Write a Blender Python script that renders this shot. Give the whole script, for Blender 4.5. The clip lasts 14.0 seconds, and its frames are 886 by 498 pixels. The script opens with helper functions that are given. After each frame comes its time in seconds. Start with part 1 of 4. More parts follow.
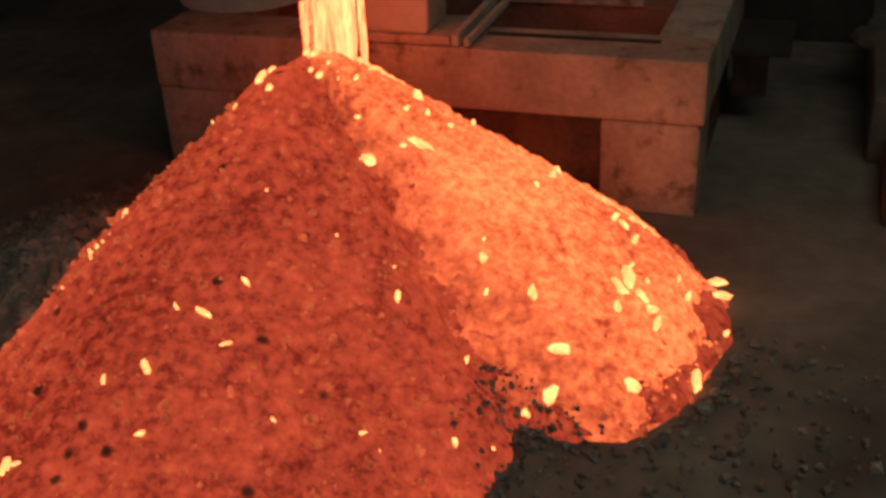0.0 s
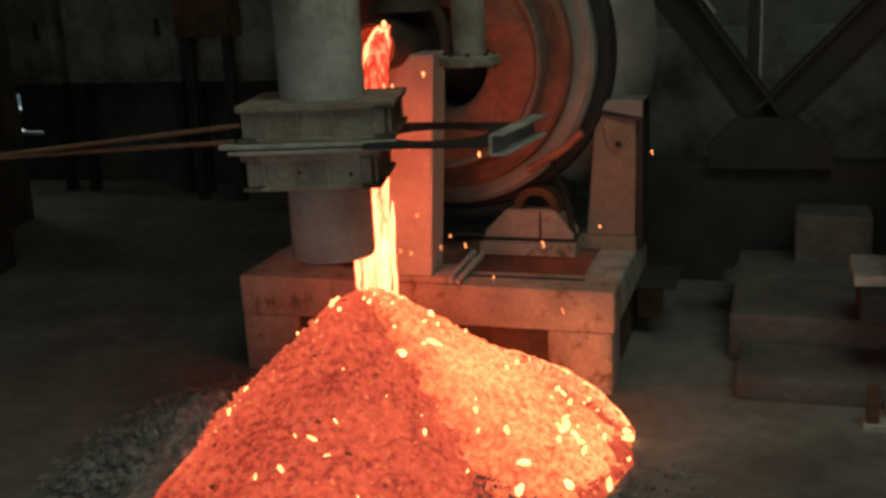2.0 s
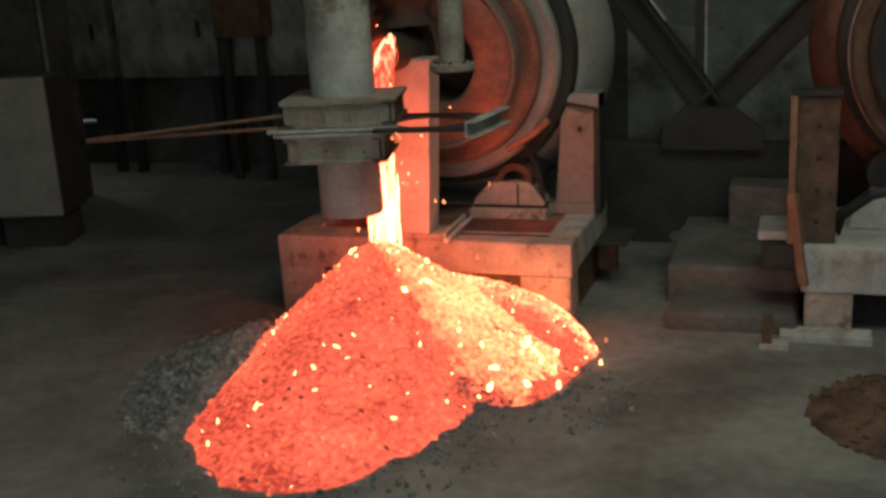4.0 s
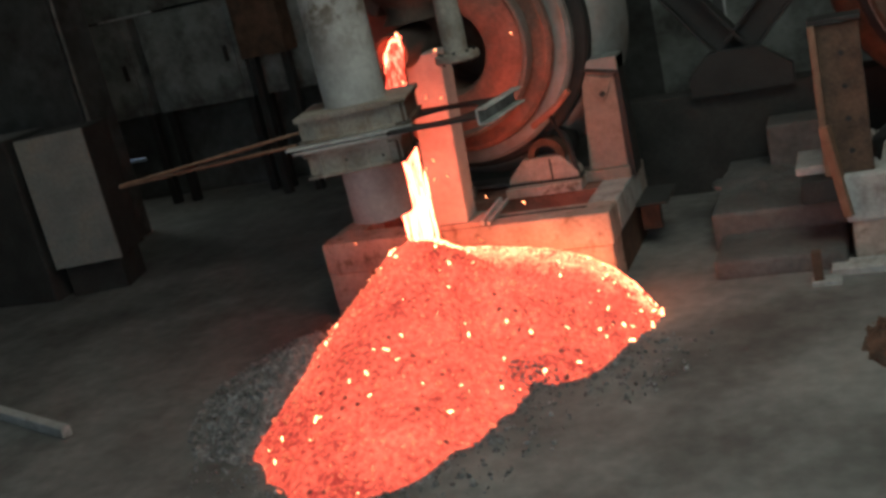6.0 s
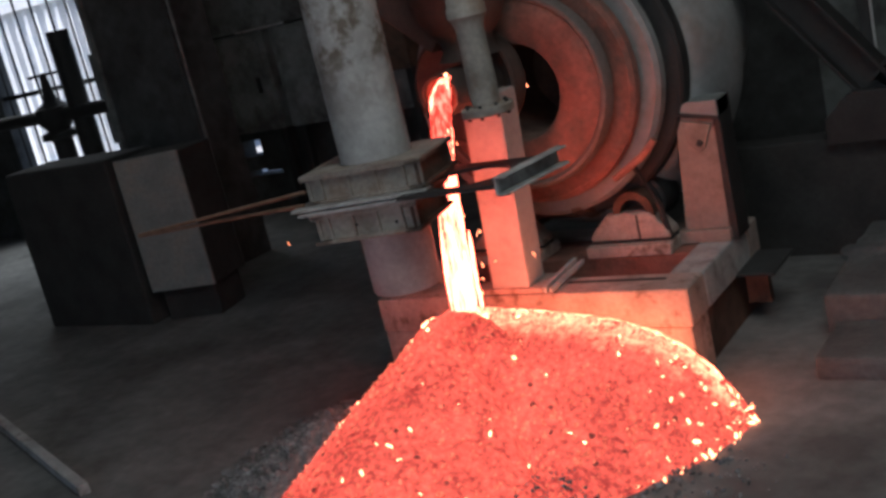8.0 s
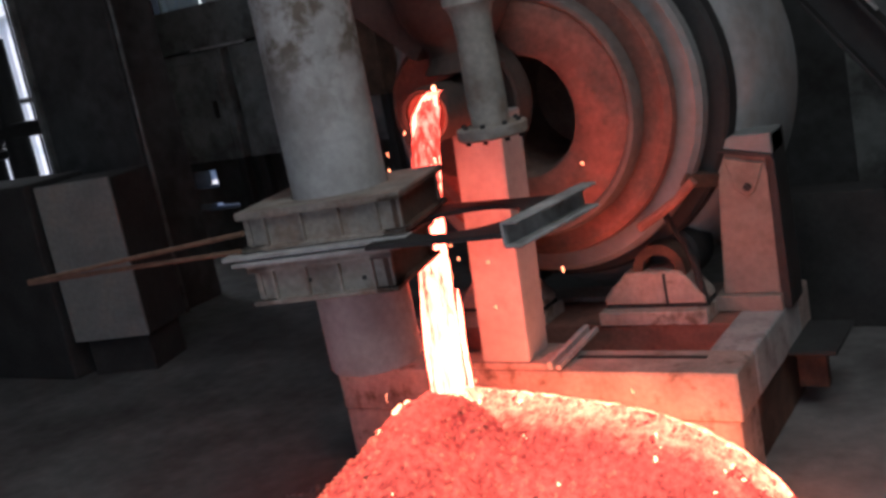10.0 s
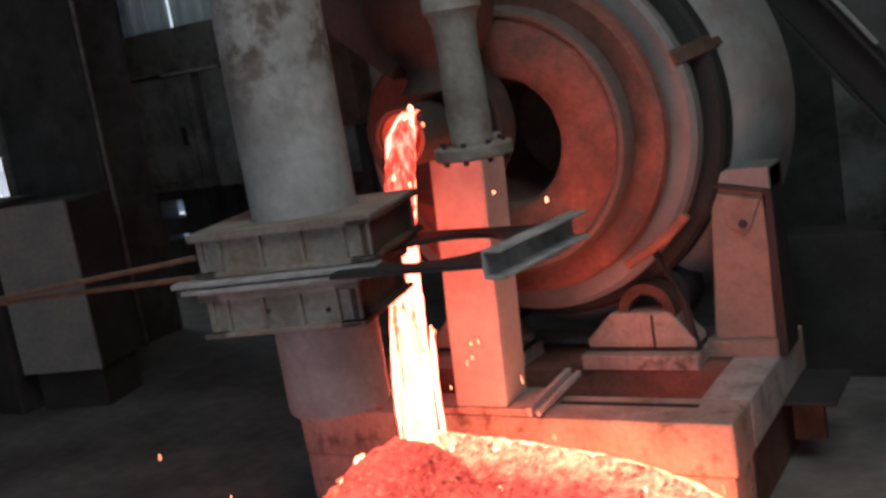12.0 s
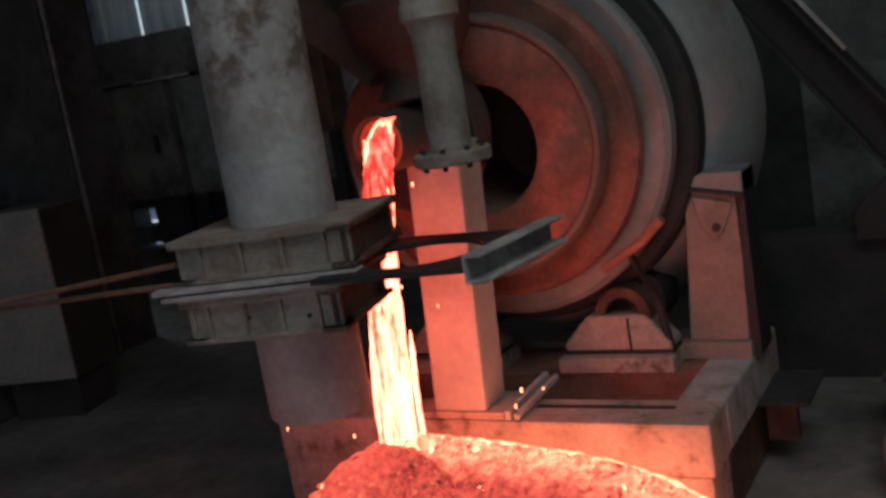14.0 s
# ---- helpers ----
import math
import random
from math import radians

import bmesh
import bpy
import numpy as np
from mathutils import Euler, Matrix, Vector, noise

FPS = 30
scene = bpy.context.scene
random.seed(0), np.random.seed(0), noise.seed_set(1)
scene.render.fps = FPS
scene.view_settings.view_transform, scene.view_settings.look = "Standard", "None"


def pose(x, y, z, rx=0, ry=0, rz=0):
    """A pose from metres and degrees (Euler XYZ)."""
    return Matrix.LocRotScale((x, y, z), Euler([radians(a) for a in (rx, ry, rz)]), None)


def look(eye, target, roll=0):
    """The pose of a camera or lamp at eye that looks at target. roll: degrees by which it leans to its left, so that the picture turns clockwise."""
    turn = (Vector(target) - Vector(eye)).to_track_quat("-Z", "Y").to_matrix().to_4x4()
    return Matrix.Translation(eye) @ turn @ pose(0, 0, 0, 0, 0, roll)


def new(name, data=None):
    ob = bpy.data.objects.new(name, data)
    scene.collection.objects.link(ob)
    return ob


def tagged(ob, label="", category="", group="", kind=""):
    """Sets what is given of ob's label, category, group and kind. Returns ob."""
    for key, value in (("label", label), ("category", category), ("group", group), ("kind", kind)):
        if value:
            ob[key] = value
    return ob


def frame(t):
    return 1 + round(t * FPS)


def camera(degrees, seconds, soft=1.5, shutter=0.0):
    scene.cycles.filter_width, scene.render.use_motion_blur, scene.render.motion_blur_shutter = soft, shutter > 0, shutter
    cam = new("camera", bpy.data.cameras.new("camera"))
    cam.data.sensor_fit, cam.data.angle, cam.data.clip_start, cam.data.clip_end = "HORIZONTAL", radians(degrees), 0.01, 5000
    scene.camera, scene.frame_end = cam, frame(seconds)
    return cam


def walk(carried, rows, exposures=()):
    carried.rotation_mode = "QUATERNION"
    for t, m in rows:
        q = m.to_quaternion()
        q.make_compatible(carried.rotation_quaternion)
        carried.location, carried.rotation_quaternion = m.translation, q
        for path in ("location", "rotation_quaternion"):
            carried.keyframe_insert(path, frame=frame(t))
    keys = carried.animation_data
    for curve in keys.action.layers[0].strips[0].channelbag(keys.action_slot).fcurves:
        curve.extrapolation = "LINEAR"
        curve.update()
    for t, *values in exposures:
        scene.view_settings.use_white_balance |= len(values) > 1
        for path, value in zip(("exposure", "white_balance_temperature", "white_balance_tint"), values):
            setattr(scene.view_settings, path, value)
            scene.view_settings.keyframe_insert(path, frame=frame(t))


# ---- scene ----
cam = camera(45.0, 14.0, soft=3.1, shutter=0.4)
PATH = [
    (0, (1.743, -2.419, 1.191), (1.115, -0.766, 0.257), -3.2),
    (0.5, (1.698, -2.386, 1.205), (1.084, -0.669, 0.383), -3.7),
    (1, (1.809, -3.159, 1.455), (1.257, -1.318, 0.904), -2.7),
    (1.5, (1.942, -3.403, 1.524), (1.331, -1.580, 0.975), -3.0),
    (2, (2.053, -3.654, 1.558), (1.455, -1.817, 1.043), -2.8),
    (2.5, (2.132, -3.902, 1.630), (1.540, -2.072, 1.084), -2.2),
    (5, (2.625, -4.865, 1.771), (1.956, -3.053, 1.249), -4.2),
    (5.5, (2.569, -4.778, 1.804), (1.902, -2.957, 1.316), -7.0),
    (6, (2.666, -4.594, 1.747), (1.896, -2.833, 1.195), -13.3),
    (6.5, (2.660, -4.180, 1.737), (1.808, -2.444, 1.229), -12.0),
    (7, (2.466, -3.885, 1.679), (1.643, -2.132, 1.178), -14.2),
    (7.5, (2.916, -3.653, 1.703), (1.846, -2.041, 1.197), -14.3),
    (8, (3.032, -3.675, 1.735), (1.911, -2.090, 1.254), -13.5),
    (10.5, (2.343, -2.763, 1.527), (1.301, -1.107, 1.111), -10.6),
    (11, (2.299, -2.714, 1.495), (1.285, -1.041, 1.079), -10.2),
    (11.5, (2.331, -2.720, 1.497), (1.321, -1.046, 1.076), -9.7),
    (12, (2.331, -2.721, 1.507), (1.311, -1.037, 1.150), -9.5),
    (12.5, (2.331, -2.741, 1.504), (1.379, -1.018, 1.150), -9.9),
    (13, (2.315, -2.719, 1.507), (1.343, -1.004, 1.166), -9.9),
    (13.5, (2.317, -2.722, 1.513), (1.350, -1.003, 1.181), -9.7),
    (14, (2.325, -2.748, 1.511), (1.352, -1.037, 1.157), -9.7),
]
EXPOSURE = [
    (0, -1.25, 9200, 10), (0.5, -1.65, 9200, 12), (1, -0.85, 8000, -4), (1.5, -0.3, 7600, -8), (2, -0.45, 7500, -5), (2.5, -0.3, 7400, -3),
    (5, 0.35, 6700, 2), (6, 0.35, 6500, 5), (7, 0.3, 6300, 11), (8, 0.15, 6000, 17), (10.5, 0.3, 5900, 22), (11.5, 0.25, 5900, 22), (12, 0.3, 6100, 18), (12.5, 0.25, 6100, 17), (13, -0.45, 6100, 17), (14, -0.35, 6100, 17),
]
walk(cam, [(t, look(eye, target, roll)) for t, eye, target, roll in PATH], EXPOSURE)

# ---------------------------------------------------------------- light
world = bpy.data.worlds.new("sky")
scene.world = world
world.use_nodes = True
wn = world.node_tree.nodes
sky = wn.new("ShaderNodeTexSky")
sky.sky_type, sky.sun_disc = "NISHITA", False
sky.sun_elevation, sky.sun_rotation = radians(55), radians(229)
world.node_tree.links.new(sky.outputs[0], wn["Background"].inputs[0])
wn["Background"].inputs[1].default_value = 0.15


def area_lamp(name, eye, target, sx, sy, watts, color):
    lamp = bpy.data.lights.new(name, "AREA")
    lamp.shape, lamp.size, lamp.size_y, lamp.energy, lamp.color = "RECTANGLE", sx, sy, watts, color
    ob = new(name, lamp)
    ob.matrix_world = look(eye, target)
    return ob


# fill lamps at an added doorway behind the camera and under the roof, both unseen, and daylight at the barred window
area_lamp("doorway_fill", (2.5, -7.6, 2.4), (1.0, 0, 0.4), 6.0, 3.6, 17, (0.96, 1.0, 0.89))
area_lamp("roof_fill", (3.2, -2.5, 4.95), (3.0, -2.5, 0), 2.6, 3.4, 105, (0.96, 1.0, 0.89))
area_lamp("window_daylight", (-6.3, 3.85, 2.0), (-3.0, -1.0, 0.8), 2.3, 3.0, 60, (0.96, 1.0, 0.89))
sun = bpy.data.lights.new("sun", "SUN")
sun.energy, sun.angle, sun.color = 5.0, radians(0.5), (1.0, 0.95, 0.88)
new("sun", sun).matrix_world = look((0, 0, 0), (0.75 * 0.57, 0.66 * 0.57, -0.82))


# ---------------------------------------------------------------- materials
def material(name, base, rough=0.7, metal=0.0, vary=0.35, scale=6.0, second=None, second_at=0.55, second_soft=0.1, second_scale=3.0, bump=0.3, bump_scale=60.0):
    """Two scales of mottling, an optional second colour in patches, and fine relief."""
    m = bpy.data.materials.new(name)
    m.use_nodes = True
    nt = m.node_tree
    n, l = nt.nodes, nt.links
    b = n["Principled BSDF"]
    tc = n.new("ShaderNodeTexCoord")
    big = n.new("ShaderNodeTexNoise")
    big.inputs["Scale"].default_value, big.inputs["Detail"].default_value = scale, 6
    l.new(tc.outputs["Object"], big.inputs["Vector"])
    ramp = n.new("ShaderNodeMapRange")
    ramp.inputs[1].default_value, ramp.inputs[2].default_value = 0.3, 0.7
    ramp.inputs[3].default_value, ramp.inputs[4].default_value = 1 - vary, 1 + vary * 0.5
    l.new(big.outputs[0], ramp.inputs[0])
    fine = n.new("ShaderNodeTexNoise")
    fine.inputs["Scale"].default_value, fine.inputs["Detail"].default_value = scale * 9, 4
    l.new(tc.outputs["Object"], fine.inputs["Vector"])
    ramp2 = n.new("ShaderNodeMapRange")
    ramp2.inputs[1].default_value, ramp2.inputs[2].default_value = 0.3, 0.7
    ramp2.inputs[3].default_value, ramp2.inputs[4].default_value = 1 - vary * 0.5, 1 + vary * 0.25
    l.new(fine.outputs[0], ramp2.inputs[0])
    mul = n.new("ShaderNodeMath")
    mul.operation = "MULTIPLY"
    l.new(ramp.outputs[0], mul.inputs[0]), l.new(ramp2.outputs[0], mul.inputs[1])
    mix = n.new("ShaderNodeMix")
    mix.data_type = "RGBA"
    mix.inputs[6].default_value = (*base, 1)
    mix.inputs[7].default_value = (*(second or base), 1)
    patch = n.new("ShaderNodeTexNoise")
    patch.inputs["Scale"].default_value, patch.inputs["Detail"].default_value, patch.inputs["Roughness"].default_value = second_scale, 8, 0.65
    l.new(tc.outputs["Object"], patch.inputs["Vector"])
    pr = n.new("ShaderNodeMapRange")
    pr.inputs[1].default_value, pr.inputs[2].default_value = second_at - second_soft, second_at + second_soft
    l.new(patch.outputs[0], pr.inputs[0]), l.new(pr.outputs[0], mix.inputs[0])
    sc = n.new("ShaderNodeVectorMath")
    sc.operation = "SCALE"
    l.new(mix.outputs[2], sc.inputs[0]), l.new(mul.outputs[0], sc.inputs["Scale"])
    l.new(sc.outputs[0], b.inputs["Base Color"])
    b.inputs["Roughness"].default_value, b.inputs["Metallic"].default_value = rough, metal
    bt = n.new("ShaderNodeTexNoise")
    bt.inputs["Scale"].default_value, bt.inputs["Detail"].default_value = bump_scale, 5
    l.new(tc.outputs["Object"], bt.inputs["Vector"])
    bp = n.new("ShaderNodeBump")
    bp.inputs["Strength"].default_value, bp.inputs["Distance"].default_value = bump, 0.01
    l.new(bt.outputs[0], bp.inputs["Height"]), l.new(bp.outputs[0], b.inputs["Normal"])
    return m


def stain_by_height(m, z0, z1):
    """Lets the second colour of a material spread from height z0 to z1."""
    n, l = m.node_tree.nodes, m.node_tree.links
    pr = next(k for k in n if k.type == "MAP_RANGE" and k.outputs[0].links and k.outputs[0].links[0].to_node.type == "MIX")
    mix = pr.outputs[0].links[0].to_node
    tc = next(k for k in n if k.type == "TEX_COORD")
    sep, ramp, mul = n.new("ShaderNodeSeparateXYZ"), n.new("ShaderNodeMapRange"), n.new("ShaderNodeMath")
    mul.operation = "MULTIPLY"
    ramp.inputs[1].default_value, ramp.inputs[2].default_value, ramp.inputs[3].default_value = z0, z1, 0.1
    l.new(tc.outputs["Object"], sep.inputs[0]), l.new(sep.outputs[2], ramp.inputs[0])
    l.new(pr.outputs[0], mul.inputs[0]), l.new(ramp.outputs[0], mul.inputs[1])
    l.new(mul.outputs[0], mix.inputs[0])


def glowing(name, cool, hot, strength, scale=22.0, dark=0.0, streak=(1, 1, 1), low=0.35, high=0.7):
    """Glowing granular slag: emission between two heats, with cold black grains."""
    m = bpy.data.materials.new(name)
    m.use_nodes = True
    nt = m.node_tree
    n, l = nt.nodes, nt.links
    b = n["Principled BSDF"]
    tc = n.new("ShaderNodeTexCoord")
    mp = n.new("ShaderNodeMapping")
    mp.inputs["Scale"].default_value = streak
    l.new(tc.outputs["Object"], mp.inputs["Vector"])
    a = n.new("ShaderNodeTexNoise")
    a.inputs["Scale"].default_value, a.inputs["Detail"].default_value, a.inputs["Roughness"].default_value = scale, 8, 0.72
    l.new(mp.outputs[0], a.inputs["Vector"])
    broad = n.new("ShaderNodeTexNoise")
    broad.inputs["Scale"].default_value, broad.inputs["Detail"].default_value = 2.6, 4
    l.new(mp.outputs[0], broad.inputs["Vector"])
    add = n.new("ShaderNodeMath")
    add.operation = "MULTIPLY_ADD"
    add.inputs[1].default_value = 0.6
    l.new(broad.outputs[0], add.inputs[0]), l.new(a.outputs[0], add.inputs[2])
    sub = n.new("ShaderNodeMapRange")
    sub.inputs[1].default_value, sub.inputs[2].default_value = low + 0.3, high + 0.3
    l.new(add.outputs[0], sub.inputs[0])
    mix = n.new("ShaderNodeMix")
    mix.data_type = "RGBA"
    mix.inputs[6].default_value, mix.inputs[7].default_value = (*cool, 1), (*hot, 1)
    l.new(sub.outputs[0], mix.inputs[0])
    l.new(mix.outputs[2], b.inputs["Emission Color"])
    b.inputs["Base Color"].default_value = (0.07, 0.055, 0.05, 1)
    b.inputs["Roughness"].default_value = 0.9
    if dark:
        v = n.new("ShaderNodeTexVoronoi")
        v.inputs["Scale"].default_value = 34
        l.new(tc.outputs["Object"], v.inputs["Vector"])
        w = n.new("ShaderNodeSeparateColor")
        l.new(v.outputs["Color"], w.inputs[0])
        lt = n.new("ShaderNodeMath")
        lt.operation = "GREATER_THAN"
        lt.inputs[1].default_value = dark
        l.new(w.outputs[0], lt.inputs[0])
        near = n.new("ShaderNodeMapRange")
        near.inputs[1].default_value, near.inputs[2].default_value = 0.25, 0.5
        l.new(v.outputs["Distance"], near.inputs[0])
        mx = n.new("ShaderNodeMath")
        mx.operation = "MAXIMUM"
        l.new(lt.outputs[0], mx.inputs[0]), l.new(near.outputs[0], mx.inputs[1])
        st = n.new("ShaderNodeMapRange")
        st.inputs[3].default_value, st.inputs[4].default_value = strength * 0.12, strength
        l.new(mx.outputs[0], st.inputs[0])
        l.new(st.outputs[0], b.inputs["Emission Strength"])
    else:
        b.inputs["Emission Strength"].default_value = strength
    bp = n.new("ShaderNodeBump")
    bp.inputs["Strength"].default_value, bp.inputs["Distance"].default_value = 0.6, 0.01
    l.new(a.outputs[0], bp.inputs["Height"]), l.new(bp.outputs[0], b.inputs["Normal"])
    return m


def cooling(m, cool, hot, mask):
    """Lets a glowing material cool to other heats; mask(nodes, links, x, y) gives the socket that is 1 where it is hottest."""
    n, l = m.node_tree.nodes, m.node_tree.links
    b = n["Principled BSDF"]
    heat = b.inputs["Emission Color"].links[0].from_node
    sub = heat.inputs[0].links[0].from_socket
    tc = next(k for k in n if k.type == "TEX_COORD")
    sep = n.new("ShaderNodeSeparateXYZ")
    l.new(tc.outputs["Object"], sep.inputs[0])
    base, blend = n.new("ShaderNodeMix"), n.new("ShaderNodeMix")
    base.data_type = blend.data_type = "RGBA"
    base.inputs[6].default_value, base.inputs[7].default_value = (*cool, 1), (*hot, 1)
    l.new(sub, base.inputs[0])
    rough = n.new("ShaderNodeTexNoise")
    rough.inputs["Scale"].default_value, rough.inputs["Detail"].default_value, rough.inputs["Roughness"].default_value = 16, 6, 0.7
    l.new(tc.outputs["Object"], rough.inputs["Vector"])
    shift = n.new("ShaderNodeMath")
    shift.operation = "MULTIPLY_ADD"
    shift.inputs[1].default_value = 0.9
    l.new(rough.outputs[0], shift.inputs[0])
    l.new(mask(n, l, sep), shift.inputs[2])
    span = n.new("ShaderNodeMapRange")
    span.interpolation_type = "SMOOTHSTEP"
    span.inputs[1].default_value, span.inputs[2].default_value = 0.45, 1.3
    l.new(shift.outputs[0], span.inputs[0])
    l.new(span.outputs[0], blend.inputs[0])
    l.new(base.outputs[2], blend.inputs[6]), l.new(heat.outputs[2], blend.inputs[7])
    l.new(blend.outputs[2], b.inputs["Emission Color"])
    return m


def math_node(n, l, op, a, b):
    k = n.new("ShaderNodeMath")
    k.operation = op
    for i, v in enumerate((a, b)):
        if isinstance(v, (int, float)):
            k.inputs[i].default_value = v
        else:
            l.new(v, k.inputs[i])
    return k.outputs[0]


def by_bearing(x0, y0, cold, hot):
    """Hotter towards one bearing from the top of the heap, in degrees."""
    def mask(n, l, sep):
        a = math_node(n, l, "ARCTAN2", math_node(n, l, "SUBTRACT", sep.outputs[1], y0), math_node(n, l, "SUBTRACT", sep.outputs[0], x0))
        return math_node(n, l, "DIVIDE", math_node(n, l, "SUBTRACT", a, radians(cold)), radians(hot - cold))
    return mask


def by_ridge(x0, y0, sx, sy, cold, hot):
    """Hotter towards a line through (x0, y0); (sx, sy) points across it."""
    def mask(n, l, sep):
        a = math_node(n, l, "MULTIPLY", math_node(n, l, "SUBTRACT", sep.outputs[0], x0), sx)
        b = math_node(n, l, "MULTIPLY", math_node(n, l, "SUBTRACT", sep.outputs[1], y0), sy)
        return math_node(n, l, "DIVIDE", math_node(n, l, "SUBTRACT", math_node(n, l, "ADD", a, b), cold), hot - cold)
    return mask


CONCRETE = material("dusty_concrete_floor", (0.20, 0.20, 0.19), 0.92, vary=0.4, scale=1.6, second=(0.11, 0.105, 0.10), second_at=0.56, second_scale=1.3, bump=0.35, bump_scale=45)
PLASTER = material("grimy_plaster", (0.19, 0.205, 0.20), 0.9, vary=0.4, scale=1.5, second=(0.15, 0.15, 0.14), second_at=0.58, second_scale=0.9, bump=0.2)
DARKWALL = material("sooty_wall", (0.085, 0.09, 0.088), 0.9, vary=0.45, scale=1.4, second=(0.045, 0.045, 0.044), bump=0.2)
PIPE = material("dusty_painted_pipe", (0.36, 0.355, 0.34), 0.75, vary=0.3, scale=5, second=(0.13, 0.105, 0.08), second_at=0.5, second_soft=0.06, second_scale=9, bump=0.25)
stain_by_height(PIPE, 1.36, 1.58)
CHANNEL = material("dusty_steel_channel", (0.285, 0.26, 0.225), 0.8, 0.0, vary=0.4, scale=7, second=(0.20, 0.13, 0.09), second_at=0.56, second_scale=6, bump=0.25)
PALE = material("pale_dusted_steel", (0.40, 0.40, 0.385), 0.8, vary=0.3, scale=6, second=(0.2, 0.18, 0.16), second_at=0.6, second_scale=8, bump=0.25)
POST = material("scaled_steel_post", (0.40, 0.375, 0.35), 0.7, vary=0.2, scale=4, second=(0.28, 0.25, 0.23), second_at=0.6, bump=0.15)
PLINTH = material("scaled_base_frame", (0.40, 0.325, 0.28), 0.85, vary=0.35, scale=6, second=(0.17, 0.12, 0.09), second_at=0.6, second_soft=0.05, second_scale=9, bump=0.4)
DRUM = material("furnace_shell_steel", (0.26, 0.265, 0.26), 0.65, 0.1, vary=0.25, scale=3, second=(0.22, 0.19, 0.17), second_at=0.58, second_scale=4, bump=0.2)
# mouth refractory, with the red glow of the slag put into its colour
FACE = material("red_glow_on_refractory", (0.26, 0.105, 0.078), 0.85, vary=0.4, scale=6, second=(0.12, 0.08, 0.065), second_at=0.55, second_scale=5, bump=0.4)
BLACK = material("sooty_iron", (0.035, 0.034, 0.033), 0.7, 0.3, vary=0.4, scale=6, bump=0.3)
HOLE = material("charred_lining", (0.22, 0.14, 0.11), 0.95, vary=0.4, scale=9, bump=0.6)
# rim steel, darker and browner than the shell for the red light on it
RING = material("glow_browned_ring", (0.19, 0.15, 0.135), 0.75, 0.05, vary=0.35, scale=4, second=(0.12, 0.085, 0.07), second_at=0.52, second_scale=4, bump=0.3)
# steel that takes strong red light from the slag, put into its base colour
GLOW_RED = material("red_glow_on_steel", (0.30, 0.13, 0.095), 0.9, vary=0.35, scale=7, second=(0.16, 0.08, 0.06), second_at=0.55, second_scale=6, bump=0.4)
UPRIGHT = material("browned_upright_steel", (0.30, 0.235, 0.195), 0.8, vary=0.25, scale=5, second=(0.17, 0.12, 0.095), second_at=0.56, second_scale=5, bump=0.25)
RUST = material("rusty_steel", (0.13, 0.075, 0.05), 0.85, 0.1, vary=0.45, scale=8, second=(0.07, 0.045, 0.033), second_scale=7, bump=0.4)
ROD = material("rusty_rod", (0.25, 0.15, 0.10), 0.7, 0.4, vary=0.3, scale=20, bump=0.2)
PIER = material("whitewashed_concrete", (0.23, 0.24, 0.225), 0.9, vary=0.3, scale=4, second=(0.22, 0.2, 0.17), second_at=0.58, second_scale=4, bump=0.3)
GRAVEL = material("cooled_slag_gravel", (0.22, 0.215, 0.21), 0.9, vary=0.5, scale=14, second=(0.42, 0.415, 0.41), second_at=0.6, second_scale=30, bump=0.8, bump_scale=90)
SHEET = material("dull_sheet_metal", (0.25, 0.27, 0.26), 0.6, 0.3, vary=0.3, scale=2.5, second=(0.09, 0.09, 0.085), bump=0.12)
CONTAINER = material("white_container_paint", (0.86, 0.89, 0.90), 0.6, vary=0.15, scale=1.5, second=(0.5, 0.6, 0.66), second_at=0.62, bump=0.1)
DUST = material("pale_ash_dust", (0.11, 0.112, 0.11), 0.95, vary=0.4, scale=4, second=(0.11, 0.105, 0.10), second_at=0.56, second_scale=3, bump=0.6)
HOT = glowing("red_hot_slag", (0.38, 0.017, 0.013), (1.55, 0.20, 0.115), 1.0, scale=38, dark=0.035)
HOOD = material("heat_scaled_hood", (0.065, 0.05, 0.042), 0.85, vary=0.4, scale=7, second=(0.07, 0.045, 0.035), second_scale=6, bump=0.5)
MATT_BLACK = material("matt_near_black", (0.035, 0.035, 0.033), 0.95, vary=0.4, scale=5, bump=0.2)
YARD = material("sunlit_yard", (0.5, 0.5, 0.47), 0.9, vary=0.25, scale=0.6, bump=0.1)
CLOTH = material("pale_cloth", (0.62, 0.64, 0.60), 0.9, vary=0.2, scale=3, bump=0.1)
tr = CLOTH.node_tree.nodes.new("ShaderNodeBsdfTranslucent")
tr.inputs[0].default_value = (0.6, 0.63, 0.6, 1)
mx = CLOTH.node_tree.nodes.new("ShaderNodeMixShader")
CLOTH.node_tree.links.new(CLOTH.node_tree.nodes["Principled BSDF"].outputs[0], mx.inputs[1])
CLOTH.node_tree.links.new(tr.outputs[0], mx.inputs[2])
CLOTH.node_tree.links.new(mx.outputs[0], CLOTH.node_tree.nodes["Material Output"].inputs[0])
GRAIN = glowing("red_hot_grain", (0.16, 0.006, 0.004), (2.3, 0.40, 0.20), 0.9, scale=60, low=0.3, high=0.75)
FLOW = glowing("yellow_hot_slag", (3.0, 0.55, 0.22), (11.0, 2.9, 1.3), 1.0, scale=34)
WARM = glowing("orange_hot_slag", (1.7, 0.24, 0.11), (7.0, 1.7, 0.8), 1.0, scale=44)
